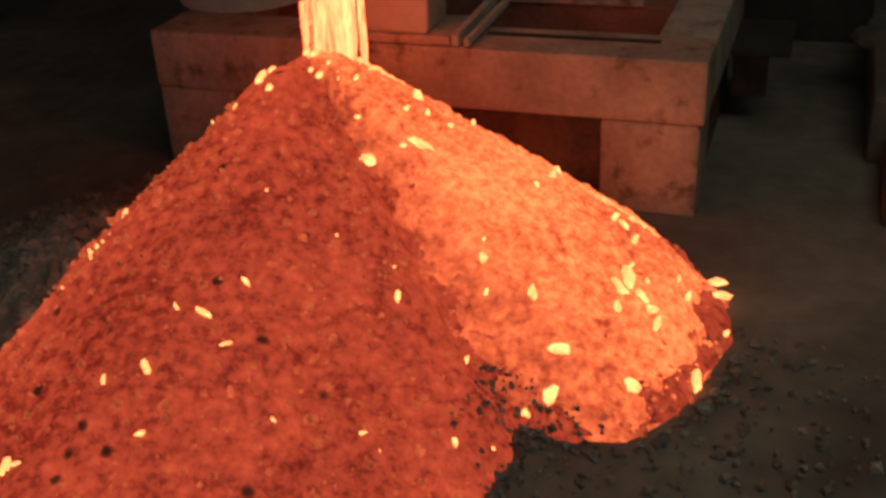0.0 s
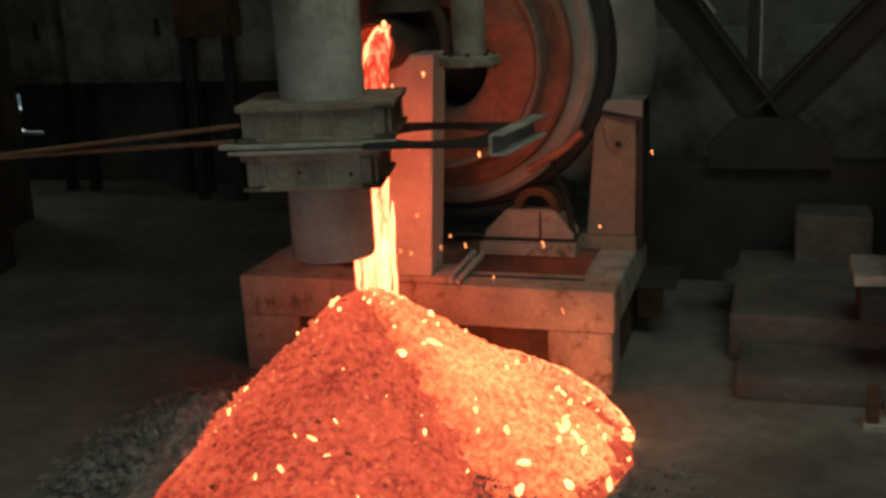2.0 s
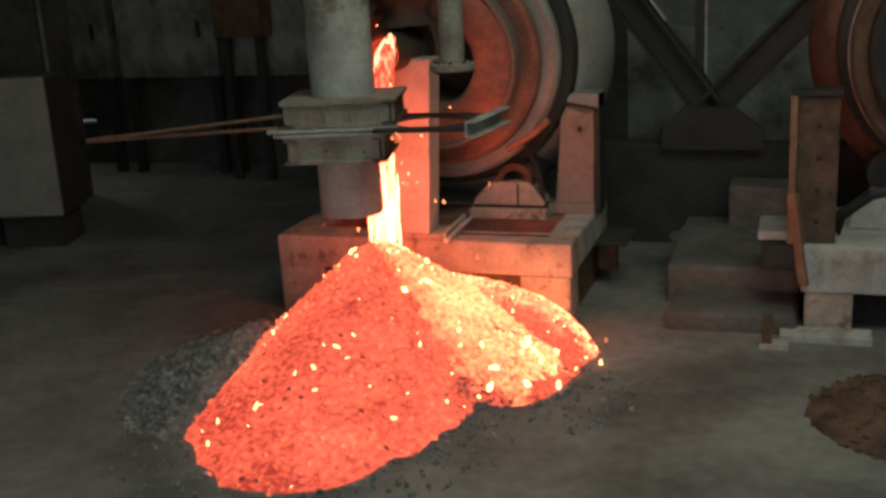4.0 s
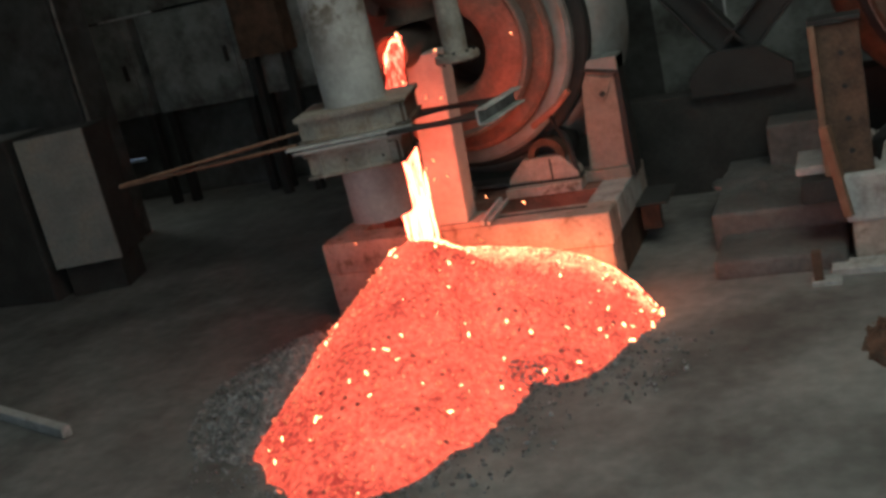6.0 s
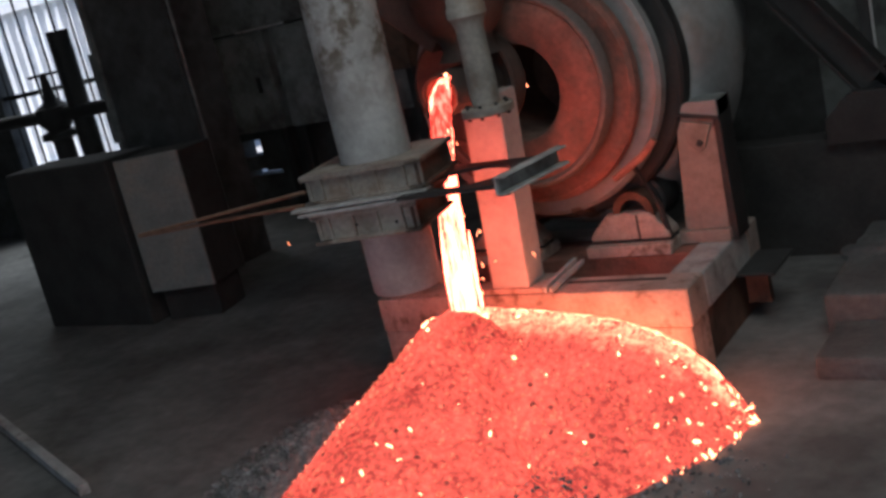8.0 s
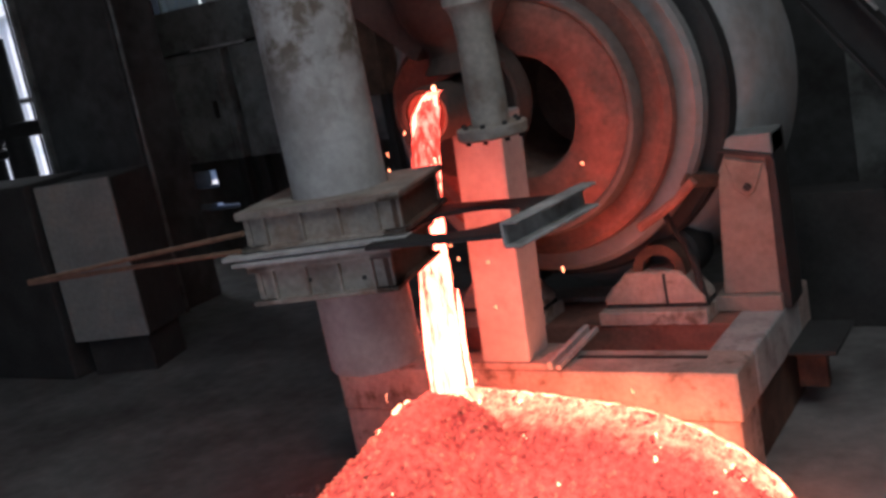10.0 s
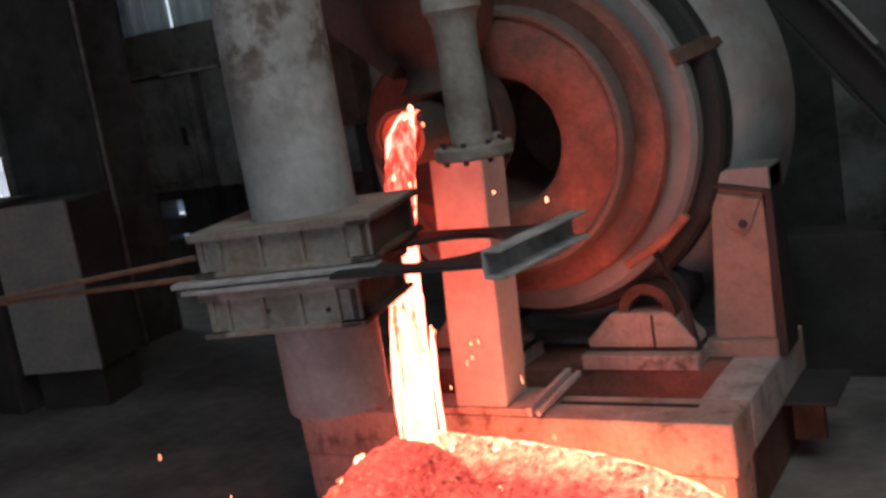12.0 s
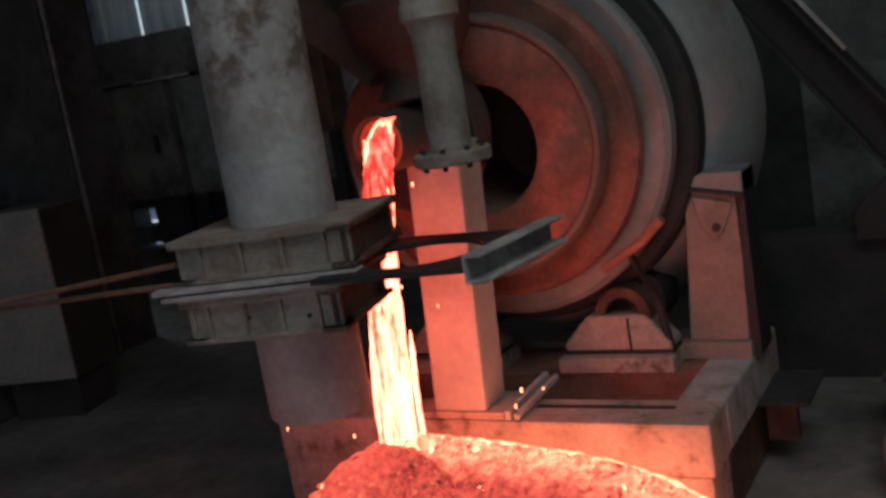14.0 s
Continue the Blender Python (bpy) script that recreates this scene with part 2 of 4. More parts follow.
HEAD = glowing("red_hot_stream_head", (1.1, 0.06, 0.03), (7.0, 0.9, 0.55), 1.0, scale=10, streak=(5, 5, 1.2), low=0.4, high=0.7)
STREAM = glowing("white_hot_stream", (1.8, 0.16, 0.08), (22.0, 2.7, 1.4), 1.0, scale=8, streak=(7, 7, 0.9), low=0.33, high=0.66)
EMBER = glowing("bright_ember", (4.5, 1.15, 0.42), (9.5, 3.4, 1.6), 1.0, scale=40)
SPARK = glowing("flying_spark", (5.0, 1.0, 0.35), (9.0, 2.6, 1.1), 1.0, scale=40)
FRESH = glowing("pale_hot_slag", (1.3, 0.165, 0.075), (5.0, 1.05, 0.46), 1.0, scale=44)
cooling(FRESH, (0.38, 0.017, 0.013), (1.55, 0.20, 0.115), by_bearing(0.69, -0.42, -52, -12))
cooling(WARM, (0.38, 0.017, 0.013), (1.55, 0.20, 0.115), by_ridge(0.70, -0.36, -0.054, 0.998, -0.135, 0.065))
MOUTH = glowing("glowing_spout_lip", (0.25, 0.01, 0.005), (0.9, 0.07, 0.03), 0.7, scale=10)


# ---------------------------------------------------------------- helpers
def part(name, bm, mat, parent=None, label="", smooth=False):
    bmesh.ops.recalc_face_normals(bm, faces=bm.faces[:])
    me = bpy.data.meshes.new(name)
    bm.to_mesh(me)
    bm.free()
    me.materials.append(mat)
    if smooth:
        for p in me.polygons:
            p.use_smooth = True
        me.set_sharp_from_angle(angle=radians(38))
    ob = new(name, me)
    if parent:
        ob.parent = parent
    if label:
        tagged(ob, label)
    return ob


def thing(name, label, category, m=None, group="", kind=""):
    ob = new(name)
    ob.empty_display_size = 0.1
    if m:
        ob.matrix_world = m
    return tagged(ob, label, category, group, kind)


def box(x0, x1, y0, y1, z0, z1, bevel=0.006, skew=0.0, bm=None):
    """A block with worn edges; skew leans its depth to the right."""
    out = bm or bmesh.new()
    tmp = bmesh.new()
    bmesh.ops.create_cube(tmp, size=1)
    for v in tmp.verts:
        y = (y0 + y1) / 2 + v.co.y * (y1 - y0)
        v.co = ((x0 + x1) / 2 + v.co.x * (x1 - x0) + skew * (y - min(y0, y1)) * 1.0, y, (z0 + z1) / 2 + v.co.z * (z1 - z0))
    if bevel:
        bmesh.ops.bevel(tmp, geom=tmp.edges[:], offset=bevel, segments=2, affect="EDGES", profile=0.6)
    add(out, tmp)
    return out


def add(out, tmp, m=None):
    if m:
        bmesh.ops.transform(tmp, matrix=m, verts=tmp.verts[:])
    me = bpy.data.meshes.new("tmp")
    tmp.to_mesh(me)
    tmp.free()
    out.from_mesh(me)
    bpy.data.meshes.remove(me)
    return out


def lathe(profile, n=64, m=None, bm=None, closed=False):
    """Turns a profile of (along, radius) about the local Y axis."""
    out, tmp = bm or bmesh.new(), bmesh.new()
    rings = []
    for a, r in profile:
        rings.append([tmp.verts.new((r * math.cos(k * math.tau / n), a, r * math.sin(k * math.tau / n))) for k in range(n)] if r > 1e-6 else [tmp.verts.new((0, a, 0))])
    pairs = list(zip(rings, rings[1:])) + ([(rings[-1], rings[0])] if closed else [])
    for p, q in pairs:
        for k in range(n):
            f = (p[k % len(p)], p[(k + 1) % len(p)], q[(k + 1) % len(q)], q[k % len(q)])
            f = list(dict.fromkeys(f))
            if len(f) > 2:
                tmp.faces.new(f)
    return add(out, tmp, m)


def upright_lathe(profile, x, y, n=40, bm=None):
    """Turns a profile of (height, radius) about a vertical line."""
    return lathe(profile, n, Matrix.Translation((x, y, 0)) @ pose(0, 0, 0, 90, 0, 0), bm)


def rod(points, r, n=10, bm=None):
    out, tmp = bm or bmesh.new(), bmesh.new()
    pts = [Vector(p) for p in points]
    rings = []
    for i, p in enumerate(pts):
        d = (pts[min(i + 1, len(pts) - 1)] - pts[max(i - 1, 0)]).normalized()
        s = d.orthogonal().normalized() if abs(d.z) > 0.95 else d.cross(Vector((0, 0, 1))).normalized()
        u = s.cross(d)
        rings.append([tmp.verts.new(p + r * (math.cos(k * math.tau / n) * s + math.sin(k * math.tau / n) * u)) for k in range(n)])
    for p, q in zip(rings, rings[1:]):
        for k in range(n):
            tmp.faces.new((p[k], p[(k + 1) % n], q[(k + 1) % n], q[k]))
    tmp.faces.new(rings[0]), tmp.faces.new(rings[-1])
    return add(out, tmp)


def prism(poly, depth, m=None, bevel=0.004, bm=None):
    """A polygon in local XZ drawn out along +Y."""
    out, tmp = bm or bmesh.new(), bmesh.new()
    a = [tmp.verts.new((x, 0, z)) for x, z in poly]
    b = [tmp.verts.new((x, depth, z)) for x, z in poly]
    tmp.faces.new(a), tmp.faces.new(b[::-1])
    for k in range(len(a)):
        tmp.faces.new((a[k], b[k], b[(k + 1) % len(a)], a[(k + 1) % len(a)]))
    if bevel:
        bmesh.ops.bevel(tmp, geom=tmp.edges[:], offset=bevel, segments=1, affect="EDGES")
    return add(out, tmp, m)


def beam(p, q, w, h, bevel=0.004, bm=None):
    """A straight bar from p to q, w wide and h high."""
    p, q = Vector(p), Vector(q)
    d = q - p
    rot = d.to_track_quat("Y", "Z").to_matrix().to_4x4()
    tmp = box(-w / 2, w / 2, 0, d.length, -h / 2, h / 2, bevel)
    return add(bm or bmesh.new(), tmp, Matrix.Translation(p) @ rot)


def i_beam(p, q, w, h, t, bm=None):
    p, q = Vector(p), Vector(q)
    d = q - p
    m = Matrix.Translation(p) @ d.to_track_quat("Y", "Z").to_matrix().to_4x4()
    out = bm or bmesh.new()
    add(out, box(-w / 2, w / 2, 0, d.length, h / 2 - t, h / 2, 0.002), m)
    add(out, box(-w / 2, w / 2, 0, d.length, -h / 2, -h / 2 + t, 0.002), m)
    add(out, box(-t / 2, t / 2, 0.001, d.length - 0.001, -h / 2 + t, h / 2 - t, 0), m)
    return out


# ---------------------------------------------------------------- shed
def build_shed():
    bm = bmesh.new()
    nx, ny = 150, 120
    for j in range(ny + 1):
        for i in range(nx + 1):
            x, y = -10 + 20 * i / nx, -8 + 11.7 * j / ny
            z = 0.012 * noise.fractal(Vector((x * 0.9, y * 0.9, 3)), 1.0, 2.0, 4) if j and i else 0
            bm.verts.new((x, y, min(z, 0.0) - 0.002))
    bm.verts.ensure_lookup_table()
    for j in range(ny):
        for i in range(nx):
            a = j * (nx + 1) + i
            bm.faces.new((bm.verts[a], bm.verts[a + 1], bm.verts[a + nx + 2], bm.verts[a + nx + 1]))
    tagged(part("floor", bm, CONCRETE, smooth=True), "dusty grey concrete workshop floor, uneven and stained", "floor", kind="structure")

    # back wall with a large barred opening, a high opening and low gaps
    back = thing("wall_north", "sooty dark plaster wall with openings to daylight", "wall", kind="structure")
    y0, y1 = 3.6, 3.8
    cuts = [(-10, -7.4, 0, 5), (-7.4, -4.75, 0, 0.35), (-7.4, -4.75, 3.6, 5), (-4.75, -4.6, 0, 5), (-4.6, -2.6, 0, 0.36), (-4.53, -4.1, 0.36, 0.70), (-3.84, -2.6, 0.40, 0.70), (-4.1, -3.84, 0.42, 0.55),
            (-3.66, -2.6, 0.36, 0.40), (-4.6, -2.6, 0.70, 2.02), (-4.6, -4.1, 2.02, 3.6), (-4.6, -2.6, 3.6, 5), (-2.6, 1.2, 0, 5)]
    for x0, x1, z0, z1 in cuts:
        part("wall_panel", box(x0, x1, y0, y1, z0, z1, 0), DARKWALL, back)
    pale = thing("wall_north_east", "pale grimy plaster wall with a darker dado", "wall", kind="structure")
    part("wall_panel", box(1.2, 10, y0, y1, 1.08, 5, 0), PLASTER, pale)
    part("dado", box(1.2, 10, y0 - 0.02, y1, 0, 1.08, 0.004), SHEET, pale, "grey painted dado")
    # side walls, doorway wall and roof are unseen, added to enclose the light
    for name, dims in (("wall_west", (-10.2, -10, -8, 3.8, 0, 5)), ("wall_east", (10, 10.2, -8, 3.8, 0, 5))):
        tagged(part(name, box(*dims, 0), DARKWALL), "unseen dark side wall added to close the shed", "wall", kind="structure")
    south = thing("wall_south", "unseen added wall with a wide doorway for the fill lamp", "wall", kind="structure")
    for x0, x1, z0, z1 in ((-10, -0.8, 0, 5), (5.8, 10, 0, 5), (-0.8, 5.8, 4.3, 5)):
        part("wall_panel", box(x0, x1, -8.2, -8, z0, z1, 0), DARKWALL, south)
    bm = bmesh.new()
    for x0, x1, ya, yb in ((-10, 1.8, -8.2, 3.8), (4.6, 10, -8.2, 3.8), (1.8, 4.6, -0.3, 3.8), (1.8, 4.6, -8.2, -4.7)):
        box(x0, x1, ya, yb, 5, 5.12, 0, bm=bm)
    tagged(part("ceiling", bm, DARKWALL), "unseen added dark roof with a cut-out above the fill lamp", "ceiling", kind="structure")

    # opaque sheet that shuts the roof cut-out; the lamp hangs below it
    tagged(part("roof_closing_sheet", box(1.8, 4.6, -4.7, -0.3, 5.03, 5.06, 0), PLASTER), "opaque unseen sheet closing the roof above the fill lamp", "roof light", kind="structure")
    # bars of the large opening
    grille = thing("window_1", "barred opening to bright daylight", "window", kind="structure")
    for k in range(10):
        x = -7.3 + k * 0.27
        part("bar", rod([(x, 3.65, 0.35), (x, 3.65, 3.6)], 0.013, 8), BLACK, grille)
    for z in (1.55, 2.72):
        part("cross_bar", beam((-7.4, 3.65, z), (-4.75, 3.65, z), 0.02, 0.05), BLACK, grille)


def build_outside():
    c = thing("shipping_container", "white corrugated steel shipping container in daylight", "container")
    bm = bmesh.new()
    for k in range(40):
        x = -19 + k * 0.25
        prof = ((0, 0), (0.07, 0.06), (0.13, 0.06), (0.19, 0))
        for (a, d), (b, e) in zip(prof, (*prof[1:], (0.25, 0))):
            bm.faces.new([bm.verts.new(p) for p in ((x + a, 7 + d, 0.3), (x + b, 7 + e, 0.3), (x + b, 7 + e, 2.7), (x + a, 7 + d, 2.7))])
    bmesh.ops.remove_doubles(bm, verts=bm.verts[:], dist=0.001)
    part("side_panel", bm, CONTAINER, c)
    part("bottom_rail", box(-19, -9, 6.95, 7.15, -0.02, 0.3, 0.01), CONTAINER, c)
    part("top_rail", box(-19, -9, 6.95, 7.15, 2.7, 2.85, 0.01), CONTAINER, c)
    part("body", box(-19, -9, 7.1, 9.4, 0.1, 2.85, 0.01), CONTAINER, c)
    tagged(part("ground", box(-60, 60, 3.8, 80, -0.2, -0.01, 0), YARD), "pale yard ground outside the shed", "ground", kind="structure")
    tagged(part("yard", box(-60, 60, -60, -8.2, -0.2, -0.01, 0), YARD), "unseen pale ground added before the doorway", "ground", kind="structure")


# ---------------------------------------------------------------- furnace
def build_plinth():
    t = thing("base_frame", "dusty scaled steel base frame under the rotary furnace", "base frame")
    part("front_beam", box(0, 1.5, 0, 0.2, 0.235, 0.395, 0.012), PLINTH, t, "scaled front beam")
    part("slot", box(0.93, 1.37, 0.118, 0.14, 0.3955, 0.3975, 0), BLACK, t, "dark slot in the top")
    part("side_beam", box(1.352, 1.5, 0.2, 0.78, 0.235, 0.395, 0.012), PALE, t, "paler right-hand side beam")
    part("side_beam", box(0, 0.15, 0.2, 0.78, 0.235, 0.395, 0.012), PLINTH, t)
    part("back_beam", box(0, 1.5, 0.78, 0.93, 0.235, 0.395, 0.012), PLINTH, t)
    # pan and cross beam hold the red glow in their colour
    part("pan", box(0.15, 1.352, 0.2, 0.78, 0.22, 0.26, 0.003), GLOW_RED, t)
    part("cross_beam", box(0.15, 1.352, 0.46, 0.74, 0.26, 0.39, 0.008), GLOW_RED, t)
    part("footing", box(0.03, 1.47, 0.03, 0.9, -0.02, 0.235, 0.015), RUST, t, "dark brown recessed footing")
    part("footing_block", box(0.0, 0.24, 0.005, 0.2, -0.02, 0.235, 0.012), PLINTH, t)
    part("footing_block", box(1.25, 1.49, 0.005, 0.2, -0.02, 0.235, 0.012), PLINTH, t)
    part("shelf", box(1.5, 1.66, 0.56, 0.88, 0.235, 0.25, 0.003), MATT_BLACK, t, "small near-black side shelf")
    part("shelf_bracket", box(1.5, 1.6, 0.66, 0.70, 0.08, 0.236, 0.003), RUST, t)
    # bearing housings for the rollers
    for x in (0.45, 1.075):
        h = thing("roller_housing", "half-octagon cast roller housing on the base frame", "bearing", pose(x, 0.5, 0.389), "roller housings")
        part("foot", box(-0.2, 0.2, -0.05, 0.14, 0.0, 0.05, 0.006), PLINTH, h)
        hb = part("body", prism([(-0.187, 0.062), (0.187, 0.062), (0.187, 0.09), (0.105, 0.182), (-0.095, 0.182), (-0.187, 0.09)], 0.11, bevel=0.006), PLINTH, h)
        part("seat_bar", box(-0.19, 0.19, 0.0, 0.11, 0.05, 0.062, 0.002), BLACK, h)
        part("bearing_arch", lathe([(0.01, 0.06), (0.01, 0.095), (0.10, 0.095), (0.10, 0.06)], 32, Matrix.Translation((0.03, 0, 0.182)), closed=True), RUST, h, "dark bearing arch", True)
        part("joint", box(0.045, 0.052, -0.006, 0.002, 0.065, 0.175, 0), BLACK, hb, "dark joint")
        part("roller", lathe([(0.12, 0.0), (0.12, 0.1), (0.13, 0.112), (0.30, 0.112), (0.31, 0.1), (0.31, 0)], 36, Matrix.Translation((0.03, 0, 0.2))), BLACK, h, "sooty iron roller", True)
    # upright beside the drum
    u = thing("side_upright", "tall dusted steel upright with a chamfered cap", "upright", pose(0, 0, 0))
    part("foot", box(1.27, 1.5, 0.57, 0.74, 0.394, 0.45, 0.006), UPRIGHT, u)
    part("web", prism([(1.295, 0.45), (1.49, 0.45), (1.508, 0.93), (1.338, 0.965)], 0.03, Matrix.Translation((0, 0.6, 0)), 0.004), UPRIGHT, u)
    part("side_flange", box(1.492, 1.525, 0.6, 0.76, 0.395, 1.0, 0.004), BLACK, u, "black side flange")
    part("back_plate", box(1.33, 1.5, 0.70, 0.73, 0.395, 0.95, 0.004), UPRIGHT, u)
    part("cap", prism([(1.337, 0.968), (1.525, 0.932), (1.525, 1.005), (1.40, 1.008), (1.345, 0.985)], 0.15, Matrix.Translation((0, 0.592, 0)), 0.003), SHEET, u, "grey chamfered cap")
    # shadow line below the cap, laid on as a black bar
    part("cap_shadow_strip", beam((1.337, 0.594, 0.962), (1.525, 0.594, 0.926), 0.024, 0.014, 0.002), BLACK, u, "black strip for the shadow line under the cap")
    np_ = part("notch_plate", prism([(1.36, 0.935), (1.49, 0.905), (1.45, 0.81), (1.425, 0.79), (1.385, 0.825)], 0.012, Matrix.Translation((0, 0.587, 0)), 0.003), UPRIGHT, u)
    part("bolt", lathe([(0, 0), (0, 0.014), (0.015, 0.014), (0.015, 0)], 6, Matrix.Translation((1.43, 0.576, 0.83))), BLACK, np_)
    # guide bracket under the rim
    g = thing("rim_guide", "bent steel guide strip under the drum rim", "bracket")
    # orange light on the strip is part of its colour
    part("strip", rod([(1.10, 0.41, 0.755), (1.17, 0.40, 0.795), (1.25, 0.39, 0.845), (1.32, 0.38, 0.91)], 0.016, 8), GLOW_RED, g, "", True)
    part("arm", rod([(1.19, 0.42, 0.80), (1.24, 0.5, 0.6), (1.26, 0.53, 0.39)], 0.014), BLACK, g)


DRUM_AT = (0.764, 0.32, 1.194)


def furnace_drum(label, mats):
    """A stepped drum that lies along the local Y axis, mouth at the origin."""
    face, lining, ring, tyre, shell = mats
    d = thing("rotary_furnace", label, "furnace")
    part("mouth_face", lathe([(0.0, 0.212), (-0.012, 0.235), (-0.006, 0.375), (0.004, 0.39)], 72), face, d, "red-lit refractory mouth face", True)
    part("mouth_lining", lathe([(0.0, 0.212), (0.05, 0.2), (0.12, 0.21), (0.6, 0.215), (0.65, 0.1), (0.66, 0)], 48), lining, d, "charred dark mouth lining", True)
    part("mouth_rim", lathe([(0.004, 0.39), (-0.010, 0.402), (-0.008, 0.416), (0.012, 0.428), (0.05, 0.430), (0.06, 0.415), (0.065, 0.385), (0.1, 0.385)], 80), ring, d, "rounded rim", True)
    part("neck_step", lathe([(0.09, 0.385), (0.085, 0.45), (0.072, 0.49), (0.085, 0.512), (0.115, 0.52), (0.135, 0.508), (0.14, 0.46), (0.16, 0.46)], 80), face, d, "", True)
    part("shoulder_ring", lathe([(0.15, 0.46), (0.145, 0.55), (0.138, 0.575), (0.155, 0.594), (0.20, 0.598), (0.215, 0.585), (0.22, 0.53), (0.27, 0.53)], 80), shell, d, "broad rounded ring", True)
    part("riding_ring", lathe([(0.26, 0.5), (0.265, 0.635), (0.277, 0.648), (0.345, 0.652), (0.355, 0.64), (0.36, 0.55)], 80), tyre, d, "sooty riding ring", True)
    part("shell", lathe([(0.35, 0.55), (0.37, 0.66), (0.40, 0.69), (0.52, 0.745), (0.66, 0.775), (0.71, 0.77), (0.735, 0.74), (0.75, 0.6), (1.5, 0.56), (1.52, 0)], 80), shell, d, "smooth grey shell", True)
    return d


def build_drum():
    # FACE tints mouth face and neck step with the slag's red glow
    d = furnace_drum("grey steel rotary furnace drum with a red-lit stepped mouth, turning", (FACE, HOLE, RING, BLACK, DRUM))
    d.matrix_world = pose(*DRUM_AT)
    # clip carried round by the drum
    a = radians(-278)
    c = Vector((0.6 * math.cos(a), 0.0, 0.6 * math.sin(a)))
    rad = Vector((math.cos(a), 0, math.sin(a)))
    bm = beam(c + Vector((0, 0.14, 0)) - rad * 0.03, c + Vector((0, 0.30, 0)) + rad * 0.05, 0.05, 0.035)
    beam(c + Vector((0, 0.30, 0)) + rad * 0.035, c + Vector((0, 0.42, 0)) + rad * 0.07, 0.03, 0.02, bm=bm)
    part("clip", bm, RUST, d, "rusty welded clip")
    return d


def build_spout():
    s = thing("discharge_hood", "brown scaled round discharge hood above the hot stream", "hood")
    m = Matrix.Translation((0.60, 0.19, 1.275))
    part("cover", lathe([(0.11, 0.0), (0.11, 0.24), (0.02, 0.25), (0.0, 0.245), (-0.004, 0.232), (0.03, 0.19), (0.05, 0.07), (0.05, 0.0)], 56, m), HOOD, s, "round dished cover", True)
    mm = Matrix.Translation((0.69, -0.09, 1.29))
    part("nozzle", lathe([(-0.05, 0.07), (-0.055, 0.082), (-0.03, 0.088), (0.33, 0.095), (0.33, 0.07)], 32, mm), HOOD, s, "short nozzle", True)
    part("lining", lathe([(-0.04, 0.069), (0.09, 0.069), (0.09, 0.0)], 32, mm), MOUTH, s, "glowing inner lining", True)
    part("hopper", upright_lathe([(1.40, 0.13), (1.44, 0.105), (1.475, 0.108), (1.52, 0.145), (1.58, 0.178), (1.64, 0.188), (1.66, 0.20), (1.69, 0.20), (1.70, 0.188), (5.0, 0.188)], 0.72, 0.1, 48), HOOD, s, "scaled hopper with a waisted neck", True)
    part("flue", beam((0.30, 0.16, 1.78), (0.64, 0.12, 1.50), 0.2, 0.14, 0.012), HOOD, s, "slanting side flue")
    p = thing("burner_pipe", "dusty vertical burner pipe with a bolted end flange", "pipe")
    X, Y = 1.17, -0.6
    part("tube", upright_lathe([(1.293, 0.047), (1.36, 0.050), (1.42, 0.049), (1.50, 0.047), (1.56, 0.049), (1.585, 0.056), (1.595, 0.066), (1.625, 0.066), (1.635, 0.060), (5.0, 0.058)], X, Y), CHANNEL, p, "", True)
    fl = part("flange", upright_lathe([(1.266, 0), (1.266, 0.086), (1.270, 0.09), (1.292, 0.09), (1.296, 0.086), (1.296, 0)], X, Y), CHANNEL, p, "", True)
    for k in range(8):
        a = k * math.tau / 8 + 0.2
        part("bolt", upright_lathe([(1.256, 0), (1.256, 0.007), (1.305, 0.007), (1.305, 0)], X + 0.072 * math.cos(a), Y + 0.072 * math.sin(a), 6), BLACK, fl)
    # square post before the drum
    q = thing("square_post", "red-lit square steel post on a base plate", "post")
    bm = box(0.63, 0.81, 0.01, 0.16, 0.42, 1.25, 0.01)
    for v in bm.verts:
        v.co.x += 0.06 * (v.co.z - 0.42)
    part("shaft", bm, POST, q)
    part("base_plate", box(0.57, 0.87, 0.004, 0.2, 0.397, 0.42, 0.004), PLINTH, q)
    part("strip", beam((0.885, 0.0, 0.412), (0.90, 0.29, 0.44), 0.02, 0.03), PALE, q, "loose flat strip")
    part("strip", beam((0.915, 0.0, 0.408), (0.935, 0.29, 0.436), 0.016, 0.02), PALE, q)


def channel_run(p, q, h, depth, out, t=0.012):
    """A channel lying on its web, flanges towards out; p to q is its lower outer edge line."""
    p, q, o = Vector(p), Vector(q), Vector(out).normalized()
    bm = bmesh.new()
    d = q - p
    e = d.normalized()
    m = Matrix(((e.x, o.x, 0, p.x), (e.y, o.y, 0, p.y), (e.z, o.z, 1, p.z), (0, 0, 0, 1)))
    L = d.length
    add(bm, box(0, L, -depth, 0, 0, t, 0.002), m)
    add(bm, box(0, L, -depth, 0, h - t, h, 0.002), m)
    add(bm, box(0.012, L - 0.012, -0.03, -0.018, t, h - t, 0), m)
    return bm


